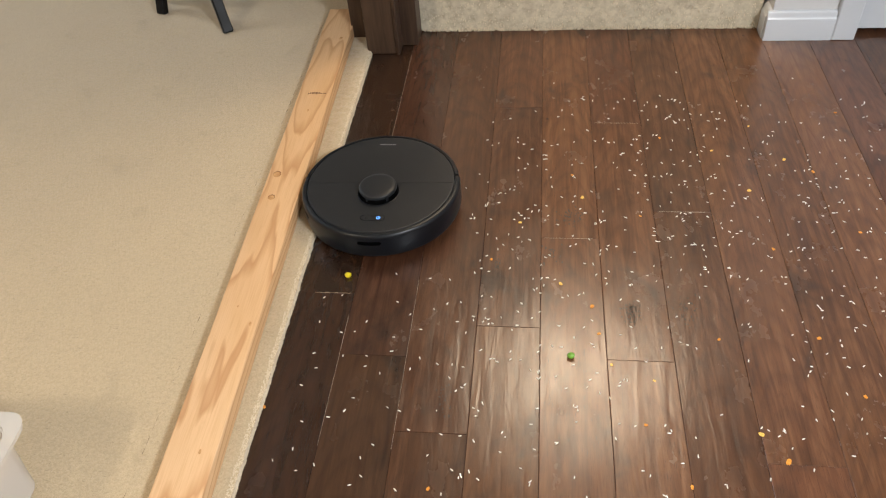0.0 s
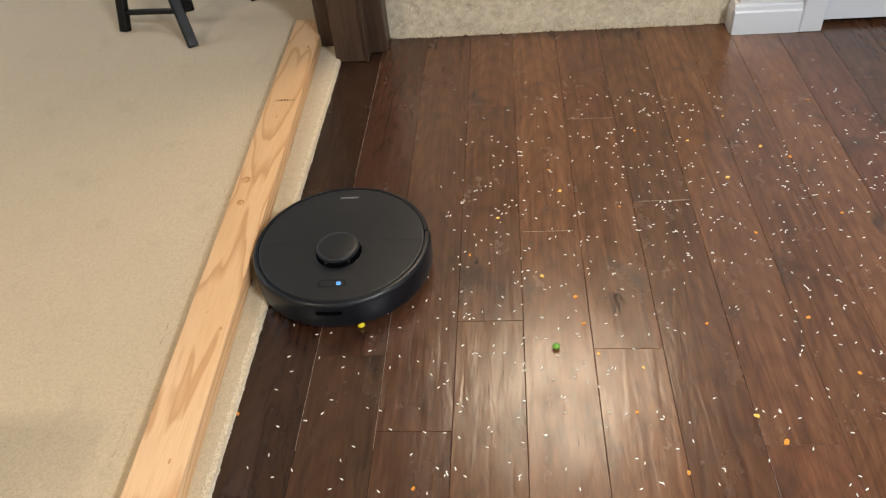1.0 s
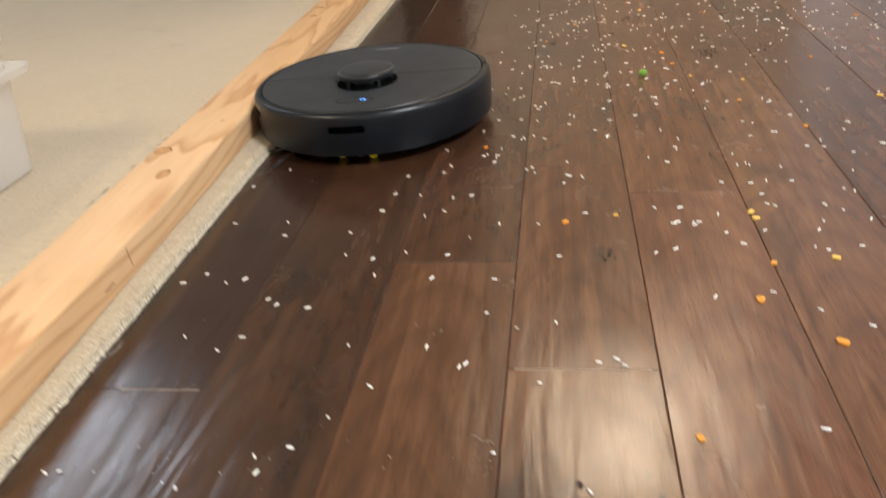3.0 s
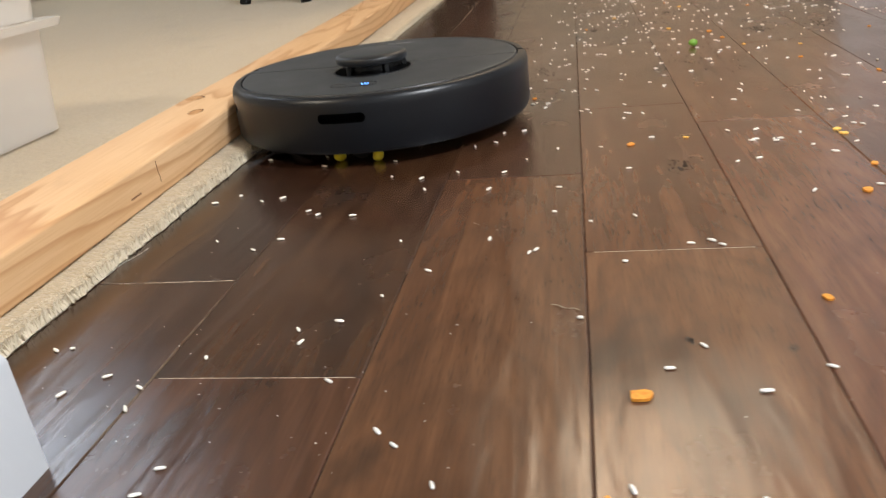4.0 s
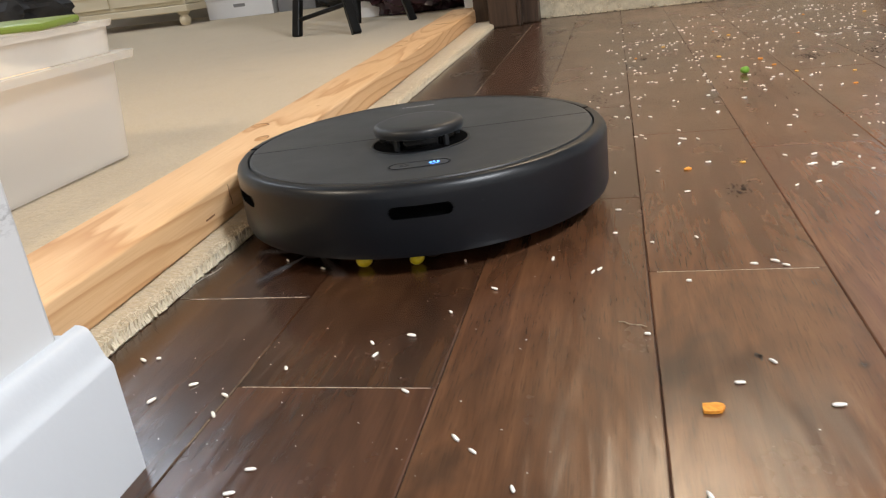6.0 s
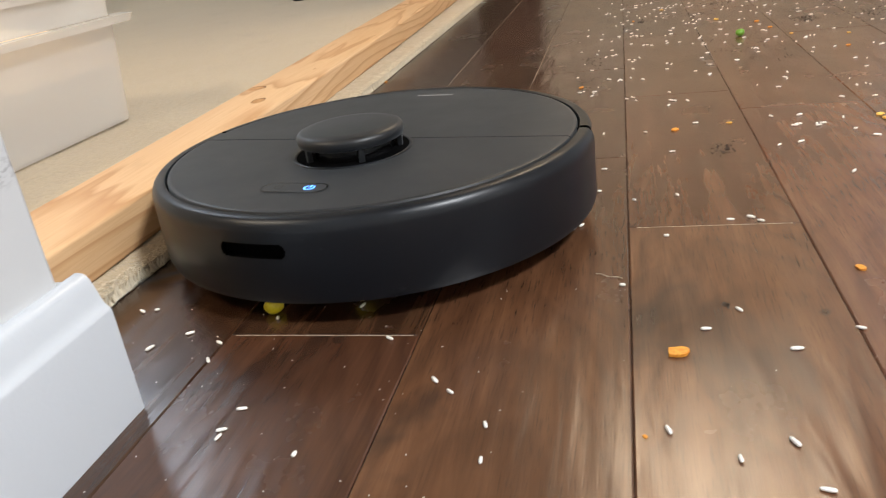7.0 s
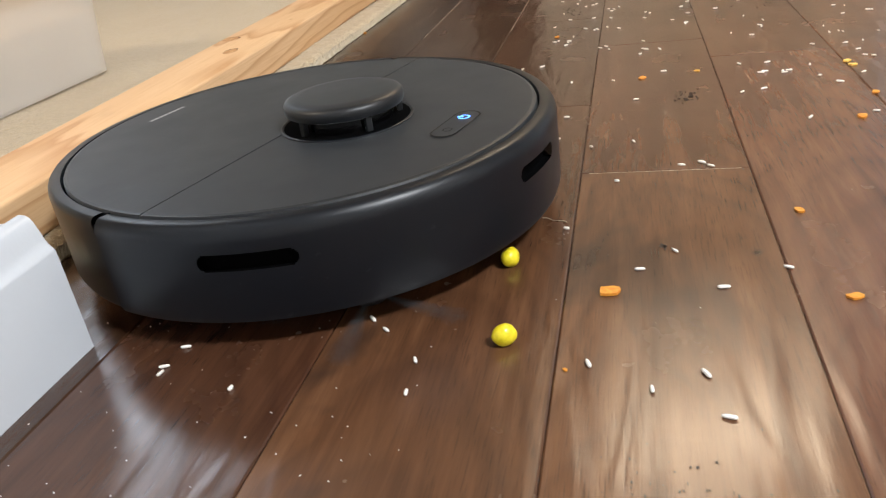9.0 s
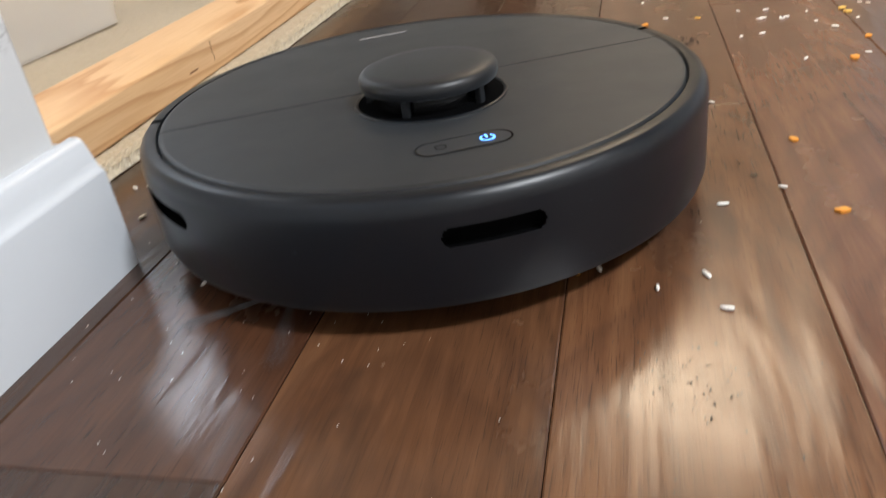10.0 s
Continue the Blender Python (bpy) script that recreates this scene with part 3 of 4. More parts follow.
def slit_shell():
    """The bumper's wall, open at its sensor windows."""
    seg, fine_step = 776, 0.25
    windows = ((-91.5, 8.2), (-156.0, 9.0))
    bm = bmesh.new()
    prof = [(R - 0.006, 0.0165), (R - 0.0015, 0.0180), (R, 0.0225), *[(R, z) for z in SLIT], (R, 0.0675), (R - 0.0005, 0.0708), (R - 0.0020, 0.0740), (R - 0.0040, 0.0760), (R - 0.0058, 0.0769), (0.1672, 0.0768), (0.1672, 0.066)]

    def inside(a, margin):
        return any(abs((a - c + 180) % 360 - 180) < w - margin for c, w in windows)

    def hollow(k):
        """How far the window's rounded ends draw in at this row, in degrees."""
        u = ((prof[k][1] + prof[k + 1][1]) / 2 - 0.05585) / 0.00505
        return 1.65 * (1 - math.sqrt(max(0.0, 1 - u * u)))

    grid = [[bm.verts.new((r * math.cos(radians(BUMP0 + fine_step * i)), r * math.sin(radians(BUMP0 + fine_step * i)), z)) for r, z in prof] for i in range(seg + 1)]
    for i in range(seg):
        a = BUMP0 + fine_step * (i + 0.5)
        for k in range(len(prof) - 1):
            if 3 <= k < 2 + len(SLIT) and inside(a, hollow(k)):
                continue
            bm.faces.new((grid[i][k], grid[i + 1][k], grid[i + 1][k + 1], grid[i][k + 1]))
    for g in (grid[0], grid[-1]):
        low = [bm.verts.new((v.co.x * 0.93, v.co.y * 0.93, v.co.z)) for v in g]
        for k in range(len(prof) - 1):
            bm.faces.new((g[k], g[k + 1], low[k + 1], low[k]))
    bmesh.ops.recalc_face_normals(bm, faces=bm.faces)
    return bm


bumper = part("bumper", slit_shell(), M_SIDE, robot, "satin charcoal front bumper with sensor windows", True)
for c in (-91.5, -156.0):
    bm = lathe(bmesh.new(), [(R - 0.0075, 0.048), (R - 0.0075, 0.063), (R - 0.0005, 0.063), (R - 0.0005, 0.0615), (R - 0.006, 0.0615), (R - 0.006, 0.0490), (R - 0.0005, 0.0490), (R - 0.0005, 0.048), (R - 0.0075, 0.048)], 20, c - 9.4, c + 9.4)
    bmesh.ops.scale(bm, vec=(0.997, 0.997, 1), verts=bm.verts)
    part("sensor_window", bm, M_VOID, bumper, "black sensor window recess")
bm = lathe(bmesh.new(), shell(R - 0.0025, 0.0165, 0.0772, 0.1672) + [(0.1672, 0.066)], 150, BUMP1 - 360 + 1.5, BUMP0 - 1.5)
part("rear_body", bm, M_SIDE, robot, "satin charcoal rear wall", True)
bm = lathe(bmesh.new(), [(0.0, 0.010), (0.150, 0.010), (0.158, 0.013), (0.1665, 0.017), (0.1665, 0.062), (0.1650, 0.065), (0.0, 0.065)], 96)
part("chassis", bm, M_BASE, robot, "black underside chassis", True)


def half_lid(y_sign, z):
    """One half of the top lid, split along the line through the turret."""
    bm = bmesh.new()
    r = 0.1656
    y0 = -0.0045
    gap = 0.0002
    a0 = math.degrees(math.asin((y0 + y_sign * gap) / r))
    arc = [(a0 + (180 - 2 * a0) * i / 90) if y_sign > 0 else (180 - a0 + (180 + 2 * a0) * i / 90) for i in range(91)]
    outer = [(r * math.cos(radians(a)), r * math.sin(radians(a))) for a in arc]
    top = [bm.verts.new((x * 0.982, y * 0.982 if abs(y) > 0.006 else y, z)) for x, y in outer]
    edge = [bm.verts.new((x * 0.9945, y * 0.9945 if abs(y) > 0.006 else y, z - 0.0004)) for x, y in outer]
    mid = [bm.verts.new((x, y, z - 0.0020)) for x, y in outer]
    low = [bm.verts.new((x, y, z - 0.012)) for x, y in outer]
    bm.faces.new(top if y_sign > 0 else top)
    n = len(top)
    for a, b in ((top, edge), (edge, mid), (mid, low)):
        for i in range(n):
            j = (i + 1) % n
            bm.faces.new((a[i], b[i], b[j], a[j]))
    bmesh.ops.recalc_face_normals(bm, faces=bm.faces)
    return bm


part("rear_lid", half_lid(1, 0.0780), M_TOP, robot, "matt black dust bin lid")
front_lid = part("front_lid", half_lid(-1, 0.0778), M_TOP, robot, "matt black front lid")
TUR = -0.036
turret = part("lidar_turret", lathe(bmesh.new(), [(0.0, 0.0875), (0.0385, 0.0875), (0.0410, 0.0885), (0.0418, 0.0905), (0.0418, 0.094), (0.0405, 0.0962), (0.0375, 0.0975), (0.030, 0.0982), (0.0, 0.0985)], 64, y=TUR), M_TOP, robot, "round matt black lidar cap", True)
part("turret_well", lathe(bmesh.new(), [(0.0470, 0.0779), (0.0467, 0.0787), (0.0458, 0.0790), (0.0448, 0.0786), (0.0444, 0.0779)], 64, y=TUR), M_SIDE, turret, "thin satin rim round the turret well", True)
part("turret_neck", lathe(bmesh.new(), [(0.0330, 0.0778), (0.0330, 0.0876)], 48, y=TUR), M_GLOSS, turret, "gloss black sensor neck", True)
part("turret_base", lathe(bmesh.new(), [(0.0446, 0.07825), (0.0330, 0.07825)], 48, y=TUR), M_VOID, turret, "black recess floor", True)
for k in range(5):
    bm = bmesh.new()
    box(bm, 0.0355, 0.0395, -0.0022, 0.0022, 0.078, 0.088, 0.0004, 1)
    bmesh.ops.transform(bm, matrix=pose(0, TUR, 0, 0, 0, 20 + 72 * k), verts=bm.verts)
    part("turret_pillar", bm, M_TOP, turret)


def capsule(w, h, z, n=12):
    bm = bmesh.new()
    pts = [((w / 2 - h / 2) * s + h / 2 * math.cos(a), h / 2 * math.sin(a)) for s, off in ((1, -90), (-1, 90)) for a in [radians(off + 180 * i / n) for i in range(n + 1)]]
    bm.faces.new([bm.verts.new((x, y, z)) for x, y in pts])
    return bm, pts


bm, pts = capsule(0.050, 0.0165, 0.07815)
bmesh.ops.translate(bm, vec=(-0.002, -0.1215, 0), verts=bm.verts)
button = part("button_panel", bm, M_TOP, robot, "pill-shaped button panel")
bm = bmesh.new()
ring = [[bm.verts.new((x * k - 0.002, y * k * (1 if k == 1 else 1.06) - 0.1215, 0.0783)) for x, y in pts] for k in (1.0, 1.045)]
for i in range(len(pts)):
    j = (i + 1) % len(pts)
    bm.faces.new((ring[0][i], ring[0][j], ring[1][j], ring[1][i]))
part("panel_outline", bm, M_GLOSS, button, "gloss black outline groove")
bm = lathe(bmesh.new(), [(0.0030, 0.0785), (0.0042, 0.0785)], 24, -235, 55)
box(bm, -0.0006, 0.0006, 0.0005, 0.0046, 0.0783, 0.0785)
bmesh.ops.translate(bm, vec=(0.0105, -0.1215, 0), verts=bm.verts)
part("power_light", bm, M_BLUE, button, "glowing blue power symbol")
bm = lathe(bmesh.new(), [(0.0026, 0.0784), (0.0032, 0.0784)], 20)
bmesh.ops.translate(bm, vec=(-0.0145, -0.1215, 0), verts=bm.verts)
part("home_symbol", bm, M_GLOSS, button, "unlit round symbol")
bm = bmesh.new()
x = -0.0185
for w in (0.0030, 0.0040, 0.0035, 0.0040, 0.0030, 0.0040, 0.0035, 0.0030):
    box(bm, x, x + w, 0.1352, 0.1384, 0.078, 0.0782)
    x += w + 0.0012
part("maker_mark", bm, M_LOGO, robot, "small light grey print")
for s in (1, -1):
    wheel = lathe(bmesh.new(), [(0.0, -0.011), (0.030, -0.011), (0.034, -0.008), (0.034, 0.008), (0.030, 0.011), (0.0, 0.011)], 32)
    bmesh.ops.transform(wheel, matrix=pose(s * 0.105, 0.0, 0.0345, 0, 90), verts=wheel.verts)
    part("wheel", wheel, M_BASE, robot, "black rubber drive wheel", True)
bm = bmesh.new()
bmesh.ops.create_uvsphere(bm, u_segments=16, v_segments=10, radius=0.012)
bmesh.ops.translate(bm, vec=(0, -0.135, 0.0125), verts=bm.verts)
part("caster", bm, M_BASE, robot, "black caster wheel", True)
brush = part("side_brush", lathe(bmesh.new(), [(0.0, 0.004), (0.010, 0.004), (0.012, 0.007), (0.012, 0.011), (0.0, 0.011)], 20), M_BASE, robot, "spinning side brush hub", True)
brush.location = (-0.104, -0.104, 0)
for k in range(5):
    bm = bmesh.new()
    for s in range(4):
        rod(bm, (0.008, 0.0006 * s - 0.001, 0.0065), (0.060 + 0.003 * (s % 3), 0.0030 * s - 0.008, 0.0022), 0.0005)
    bmesh.ops.transform(bm, matrix=pose(0, 0, 0, 0, 0, 72 * k), verts=bm.verts)
    part("bristle_tuft", bm, M_BRISTLE, brush, "thin grey bristles")

# centre and turn of the robot
ROBOT = [
    (0.0, -0.037, 1.475, 1.4), (0.5, -0.035, 1.377, 1.1), (1.0, -0.034, 1.282, 1.0), (1.5, -0.032, 1.187, 1.2), (2.0, -0.031, 1.090, 1.0),
    (2.5, -0.034, 0.996, 1.0), (3.0, -0.036, 0.902, 1.2), (4.5, -0.038, 0.618, -0.5), (5.0, -0.036, 0.578, -1.4), (5.5, -0.030, 0.545, 18.3),
    (5.7, -0.021, 0.516, 19.3), (6.8, 0.007, 0.351, -10.7), (7.0, -0.003, 0.319, -9.6), (7.5, -0.019, 0.234, -7.4), (8.0, -0.018, 0.236, 5.6),
    (8.5, -0.020, 0.237, 48.5), (9.0, 0.010, 0.228, 75.6), (9.5, 0.061, 0.195, 51.2), (9.8, 0.085, 0.168, 36.0), (10.0, 0.099, 0.151, 25.4),
]


def robot_at(t):
    for (t0, *a), (t1, *b) in zip(ROBOT, ROBOT[1:]):
        if t <= t1:
            u = (t - t0) / (t1 - t0)
            return [p + (q - p) * u for p, q in zip(a, b)]
    return list(ROBOT[-1][1:])


# ---- storage tub in the living room ----
def tub_walls(w0, d0, w1, d1, z0, z1, thick, radius=0.03, bottom=True):
    """Open tub: outer and inner skins with rounded corners, centred."""
    bm = bmesh.new()

    def loop(w, d, z):
        out = []
        for sx, sy, off in ((1, 1, 0), (-1, 1, 90), (-1, -1, 180), (1, -1, 270)):
            for i in range(7):
                a = radians(off + 15 * i)
                out.append(bm.verts.new((sx * (w / 2 - radius) + radius * math.cos(a), sy * (d / 2 - radius) + radius * math.sin(a), z)))
        return out

    t2 = 2 * thick
    loops = [loop(w0, d0, z0), loop(w1, d1, z1), loop(w1 - t2, d1 - t2, z1), loop(w0 - t2, d0 - t2, z0 + (thick if bottom else 0))]
    for a, b in zip(loops, loops[1:]):
        for i in range(28):
            j = (i + 1) % 28
            bm.faces.new((a[i], a[j], b[j], b[i]))
    if bottom:
        bm.faces.new(loops[0])
        bm.faces.new(loops[-1])
    else:
        for i in range(28):
            j = (i + 1) % 28
            bm.faces.new((loops[-1][i], loops[-1][j], loops[0][j], loops[0][i]))
    bmesh.ops.recalc_face_normals(bm, faces=bm.faces)
    return bm


TUBX, TUBY = -0.722, 0.470
tub = empty("storage_tub", TUBX, TUBY, CARPET_Z + 0.002)
tagged(tub, "frosted plastic storage tub holding pale dry food", "storage tub")
part("tub_body", tub_walls(0.405, 0.565, 0.425, 0.585, 0.0, 0.140, 0.003), M_TUB, tub, "", True)
part("tub_flange", tub_walls(0.460, 0.625, 0.465, 0.630, 0.136, 0.146, 0.021, bottom=False), M_TUB, tub, "rolled plastic flange", True)
part("tub_collar", tub_walls(0.420, 0.580, 0.428, 0.588, 0.147, 0.186, 0.003, bottom=False), M_TUB, tub, "upper tub wall", True)
part("tub_rim", tub_walls(0.436, 0.596, 0.440, 0.600, 0.182, 0.190, 0.010, bottom=False), M_TUB, tub, "plastic rim", True)
bm = bmesh.new()
bmesh.ops.create_grid(bm, x_segments=40, y_segments=52, size=0.5)
for v in bm.verts:
    x, y = v.co.x * 0.40, v.co.y * 0.55
    edge = min(0.20 - abs(x), 0.275 - abs(y))
    v.co = Vector((x, y, 0.085 + 0.085 * min(1.0, max(0.0, edge / 0.13)) ** 0.5 + 0.006 * noise.noise((x * 30, y * 30, 4))))
food = part("oat_filling", bm, M_FOOD, None, "", True)
food.location = (TUBX, TUBY, CARPET_Z)
tagged(food, "heap of pale oat-coloured dry food in the tub", "dry food")
bm = bmesh.new()
box(bm, -0.075, 0.075, -0.05, 0.05, 0, 0.010, 0.004, 2)
green_lid = part("green_lid", bm, M_GREENLID, None, "", True)
green_lid.matrix_basis = pose(-0.625, 0.700, CARPET_Z + 0.1935, 2, 1, 8)
tagged(green_lid, "green plastic lid lying on the filled tub", "lid")

# ---- folding stool ----
stool = empty("folding_stool", -0.748, 2.52, CARPET_Z)
tagged(stool, "black painted folding wooden stool with splayed legs", "stool")
LEGS = [((-0.170, -0.120, 0), (-0.120, 0.060, 0.60)), ((0.095, -0.250, 0), (-0.100, 0.03, 0.60)), ((0.210, 0.075, 0), (0.06, -0.01, 0.60)), ((-0.050, 0.205, 0), (0.05, 0.10, 0.60))]
for p, q in LEGS:
    part("leg", rod(bmesh.new(), p, q, 0.031, 0.026), M_BLACKPAINT, stool)
part("stretcher", rod(bmesh.new(), (-0.160, -0.100, 0.055), (0.065, -0.205, 0.098), 0.020, 0.014), M_BLACKPAINT, stool)
part("stretcher", rod(bmesh.new(), (0.185, 0.062, 0.10), (-0.035, 0.190, 0.10), 0.020, 0.014), M_BLACKPAINT, stool)
part("brace", rod(bmesh.new(), (0.030, -0.060, 0.03), (0.015, -0.03, 0.58), 0.040, 0.016), M_BLACKPAINT, stool)
part("seat", boxed(-0.20, 0.20, -0.14, 0.18, 0.60, 0.625, 0.006), M_BLACKPAINT, stool)

# ---- far side of the living room ----
cabinet = empty("cream_cabinet", -2.62, 4.06, CARPET_Z)
tagged(cabinet, "cream painted cabinet on turned bun feet", "cabinet")
part("body", boxed(-0.46, 0.46, -0.18, 0.22, 0.115, 0.86, 0.004), M_CREAM, cabinet)
part("top", boxed(-0.49, 0.49, -0.21, 0.24, 0.861, 0.89, 0.006), M_CREAM, cabinet)
part("plinth", boxed(-0.475, 0.475, -0.197, 0.225, 0.075, 0.114, 0.006), M_CREAM, cabinet)
for s in (-1, 1):
    d = part("door", boxed(s * 0.228 - 0.215, s * 0.228 + 0.215, -0.196, -0.181, 0.135, 0.84, 0.003), M_CREAM, cabinet)
    part("door_panel", boxed(s * 0.228 - 0.150, s * 0.228 + 0.150, -0.201, -0.1965, 0.20, 0.78, 0.003), M_CREAM, d)
for fx in (-0.42, 0.42):
    for fy in (-0.15, 0.19):
        bm = lathe(bmesh.new(), [(0.0, 0.0), (0.022, 0.0), (0.030, 0.014), (0.034, 0.030), (0.028, 0.048), (0.020, 0.056), (0.032, 0.066), (0.036, 0.0745), (0.0, 0.0745)], 24, x=fx, y=fy)
        part("bun_foot", bm, M_CREAM, cabinet, "", True)


def card_box(label, x, y, z, w, d, h, turn, flap=True, material=None):
    ob = empty("card_box", x, y, z)
    ob.rotation_euler = (0, 0, radians(turn))
    tagged(ob, label, "box", "boxes by the cabinet")
    part("carton", boxed(-w / 2, w / 2, -d / 2, d / 2, 0, h, 0.003), material or M_CARD, ob)
    if flap:
        part("box_lid", boxed(-w / 2 - 0.004, w / 2 + 0.004, -d / 2 - 0.004, d / 2 + 0.004, h + 0.0005, h + 0.012, 0.003), material or M_CARD, ob)
        part("hand_hole", boxed(-0.035, 0.035, -d / 2 - 0.0015, -d / 2 + 0.004, h * 0.55, h * 0.55 + 0.018, 0.0007), M_GREYCARD, ob, "dark hand hole")
    return ob


card_box("flat white cardboard box with a hand hole", -1.96, 4.25, CARPET_Z, 0.40, 0.30, 0.105, 5)
card_box("white cardboard tray stacked on a box", -1.99, 4.27, CARPET_Z + 0.119, 0.38, 0.28, 0.06, -8, False)
card_box("dark grey card box beside white boxes", -1.60, 4.28, CARPET_Z, 0.24, 0.28, 0.20, -4, False, M_GREYCARD)
card_box("small white box on the carpet behind the stool", -0.80, 3.02, CARPET_Z, 0.14, 0.10, 0.085, 12, False)
card_box("pale green white carton beside the post", -0.335, 2.86, CARPET_Z, 0.10, 0.12, 0.16, 4, False)


def crumpled(name, label, category, x, y, sx, sy, sz, material, seed, amount=0.30):
    bm = bmesh.new()
    bmesh.ops.create_icosphere(bm, subdivisions=5, radius=1.0)
    for v in bm.verts:
        n = v.co.normalized()
        p = n * 2.2 + Vector((seed, 0, 0))
        f = 1 + amount * noise.noise(p) + amount * 0.5 * (1 - abs(noise.noise(p * 2.3)) * 2) + amount * 0.22 * noise.noise(p * 6)
        v.co = Vector((n.x * sx * f, n.y * sy * f, max(0.0, sz * (0.85 + n.z * f))))
    ob = part(name, bm, material, None, "", True)
    ob.location = (x, y, CARPET_Z + 0.002)
    return tagged(ob, label, category)


crumpled("plastic_bag", "crumpled dark plum plastic bag on the carpet", "bag", -0.60, 3.05, 0.30, 0.22, 0.17, M_BAG, 3.0)
crumpled("blanket", "dark charcoal blanket heaped on the carpet", "blanket", -2.35, 2.60, 0.32, 0.30, 0.22, M_CHARCOAL, 9.0, 0.18)
crumpled("blanket", "black blanket crumpled beside the boxes", "blanket", -1.25, 4.15, 0.22, 0.20, 0.12, M_CHARCOAL, 14.0, 0.2)

# ---- spilled food on the floor ----
def grain_mesh():
    bm = bmesh.new()
    bmesh.ops.create_icosphere(bm, subdivisions=2, radius=1.0)
    for v in bm.verts:
        blunt = math.sqrt(1 + v.co.x ** 2) * (1 - 0.10 * v.co.x)
        v.co = Vector((v.co.x * 0.0034, v.co.y * 0.00108 * blunt, v.co.z * 0.0010 * blunt))
    return finish("rice_grain", bm, M_RICE, True)


RICE = grain_mesh()
rnd = random.Random(11)


def rice(x, y, turn=None):
    ob = new("rice_grain", RICE)
    s = rnd.uniform(0.85, 1.12)
    ob.scale = (s * (0.6 if rnd.random() < 0.16 else 1.0), s, s)
    ob.location = (x, y, 0.0010)
    ob.rotation_euler = (0, rnd.uniform(-0.05, 0.05), radians(rnd.uniform(0, 180) if turn is None else turn))
    return tagged(ob, "dry white rice grain lying on the planks", "rice grain", "rice on the floor")


NEAR_RICE = [
    (-0.013, 0.052, 15), (-0.016, 0.033, 20), (-0.015, 0.027, 80), (0.033, 0.016, 85), (0.126, 0.044, 110), (0.128, 0.017, 95), (0.091, 0.083, 130), (0.102, 0.072, 140),
    (0.052, 0.128, 150), (-0.091, 0.134, 35), (-0.063, 0.122, 150), (-0.060, 0.101, 125), (-0.110, 0.115, 70), (-0.147, 0.165, 150), (-0.136, 0.167, 20), (0.241, 0.139, 0),
]
FRONT_RICE = [
    (0.286, 0.118, 0), (0.262, 0.162, 125), (0.270, 0.038, 120), (0.215, 0.044, 110), (0.245, 0.025, 95), (0.194, 0.196, 170), (0.204, 0.351, 150), (0.274, 0.302, 165),
    (0.295, 0.298, 150), (0.226, 0.275, 170), (0.323, 0.140, 150), (0.277, 0.007, 165), (0.239, 0.359, 110), (0.175, 0.375, 10), (0.178, 0.434, 170), (0.158, 0.295, 70),
    (0.242, 0.477, 0), (0.163, 0.300, 60), (0.289, 0.306, 140),
]
for x, y, a in NEAR_RICE + FRONT_RICE:
    rice(x, y, a)

# grains in the robot's way: they lie still until it drives over them and takes them in
SWEPT = [
    (-0.087, 0.441), (-0.048, 0.402), (-0.036, 0.392), (-0.002, 0.386), (-0.110, 0.339), (-0.052, 0.338), (-0.069, 0.318), (0.054, 0.325), (0.086, 0.269), (0.126, 0.323),
    (0.060, 0.231), (0.014, 0.187), (0.021, 0.171), (0.039, 0.197), (-0.035, 0.154), (-0.118, 0.973), (-0.058, 0.812), (-0.132, 0.816), (-0.015, 0.950), (-0.026, 0.922),
    (0.040, 1.060), (0.081, 1.020), (0.051, 0.933), (-0.005, 1.022), (0.131, 1.034), (0.090, 1.116), (0.134, 0.841), (0.095, 0.889), (0.037, 0.856), (-0.053, 0.907),
    (-0.102, 0.840), (-0.067, 1.102), (-0.116, 1.127),
]
while len(SWEPT) < 80:
    p = (rnd.uniform(-0.165, 0.125), rnd.uniform(0.42, 1.27))
    if all((p[0] - q[0]) ** 2 + (p[1] - q[1]) ** 2 > 0.02 ** 2 for q in SWEPT):
        SWEPT.append(p)
swept = [(rice(x, y), x, y) for x, y in SWEPT]

# the rest of the spill
tpl = [(v.co.copy()) for v in RICE.vertices]
tri = [tuple(p.vertices) for p in RICE.polygons]
verts, faces = [], []


def spilled(x, y):
    k = len(verts)
    m = pose(x, y, 0.0011, rnd.uniform(-6, 6), rnd.uniform(-4, 4), rnd.uniform(0, 360))
    s = rnd.uniform(0.80, 1.10)
    verts.extend([m @ (c * s) for c in tpl])
    faces.extend([tuple(i + k for i in f) for f in tri])


count = 0
single = 0
while count < 1300:
    x, y = rnd.uniform(0.13, 1.75), rnd.uniform(-0.15, 2.12)
    thick = 0.34 + 0.55 * math.exp(-((x - 0.62) / 0.50) ** 2 - ((y - 1.55) / 0.36) ** 2) + 0.3 * math.exp(-((x - 0.95) / 0.28) ** 2 - ((y - 1.20) / 0.30) ** 2) + 0.4 * math.exp(-((x - 0.25) / 0.18) ** 2 - ((y - 1.05) / 0.40) ** 2)
    if x < 0.34 and y < 0.52:
        continue
    if y < 0.5:
        thick *= 0.7
    if y > 1.93 or (x < 0.30 and y > 1.75):
        thick *= 0.15
    if rnd.random() < thick / 1.3:
        for _ in range(1 if rnd.random() < 0.93 else 3):
            gx, gy = x + rnd.gauss(0, 0.006), y + rnd.gauss(0, 0.006)
            if gx < 0.62 and gy < 1.25 and single < 170:
                rice(gx, gy)
                single += 1
            else:
                spilled(gx, gy)
            count += 1
me = bpy.data.meshes.new("spilled_rice")
me.from_pydata(verts, [], faces)
me.materials.append(M_RICE)
me.shade_smooth()
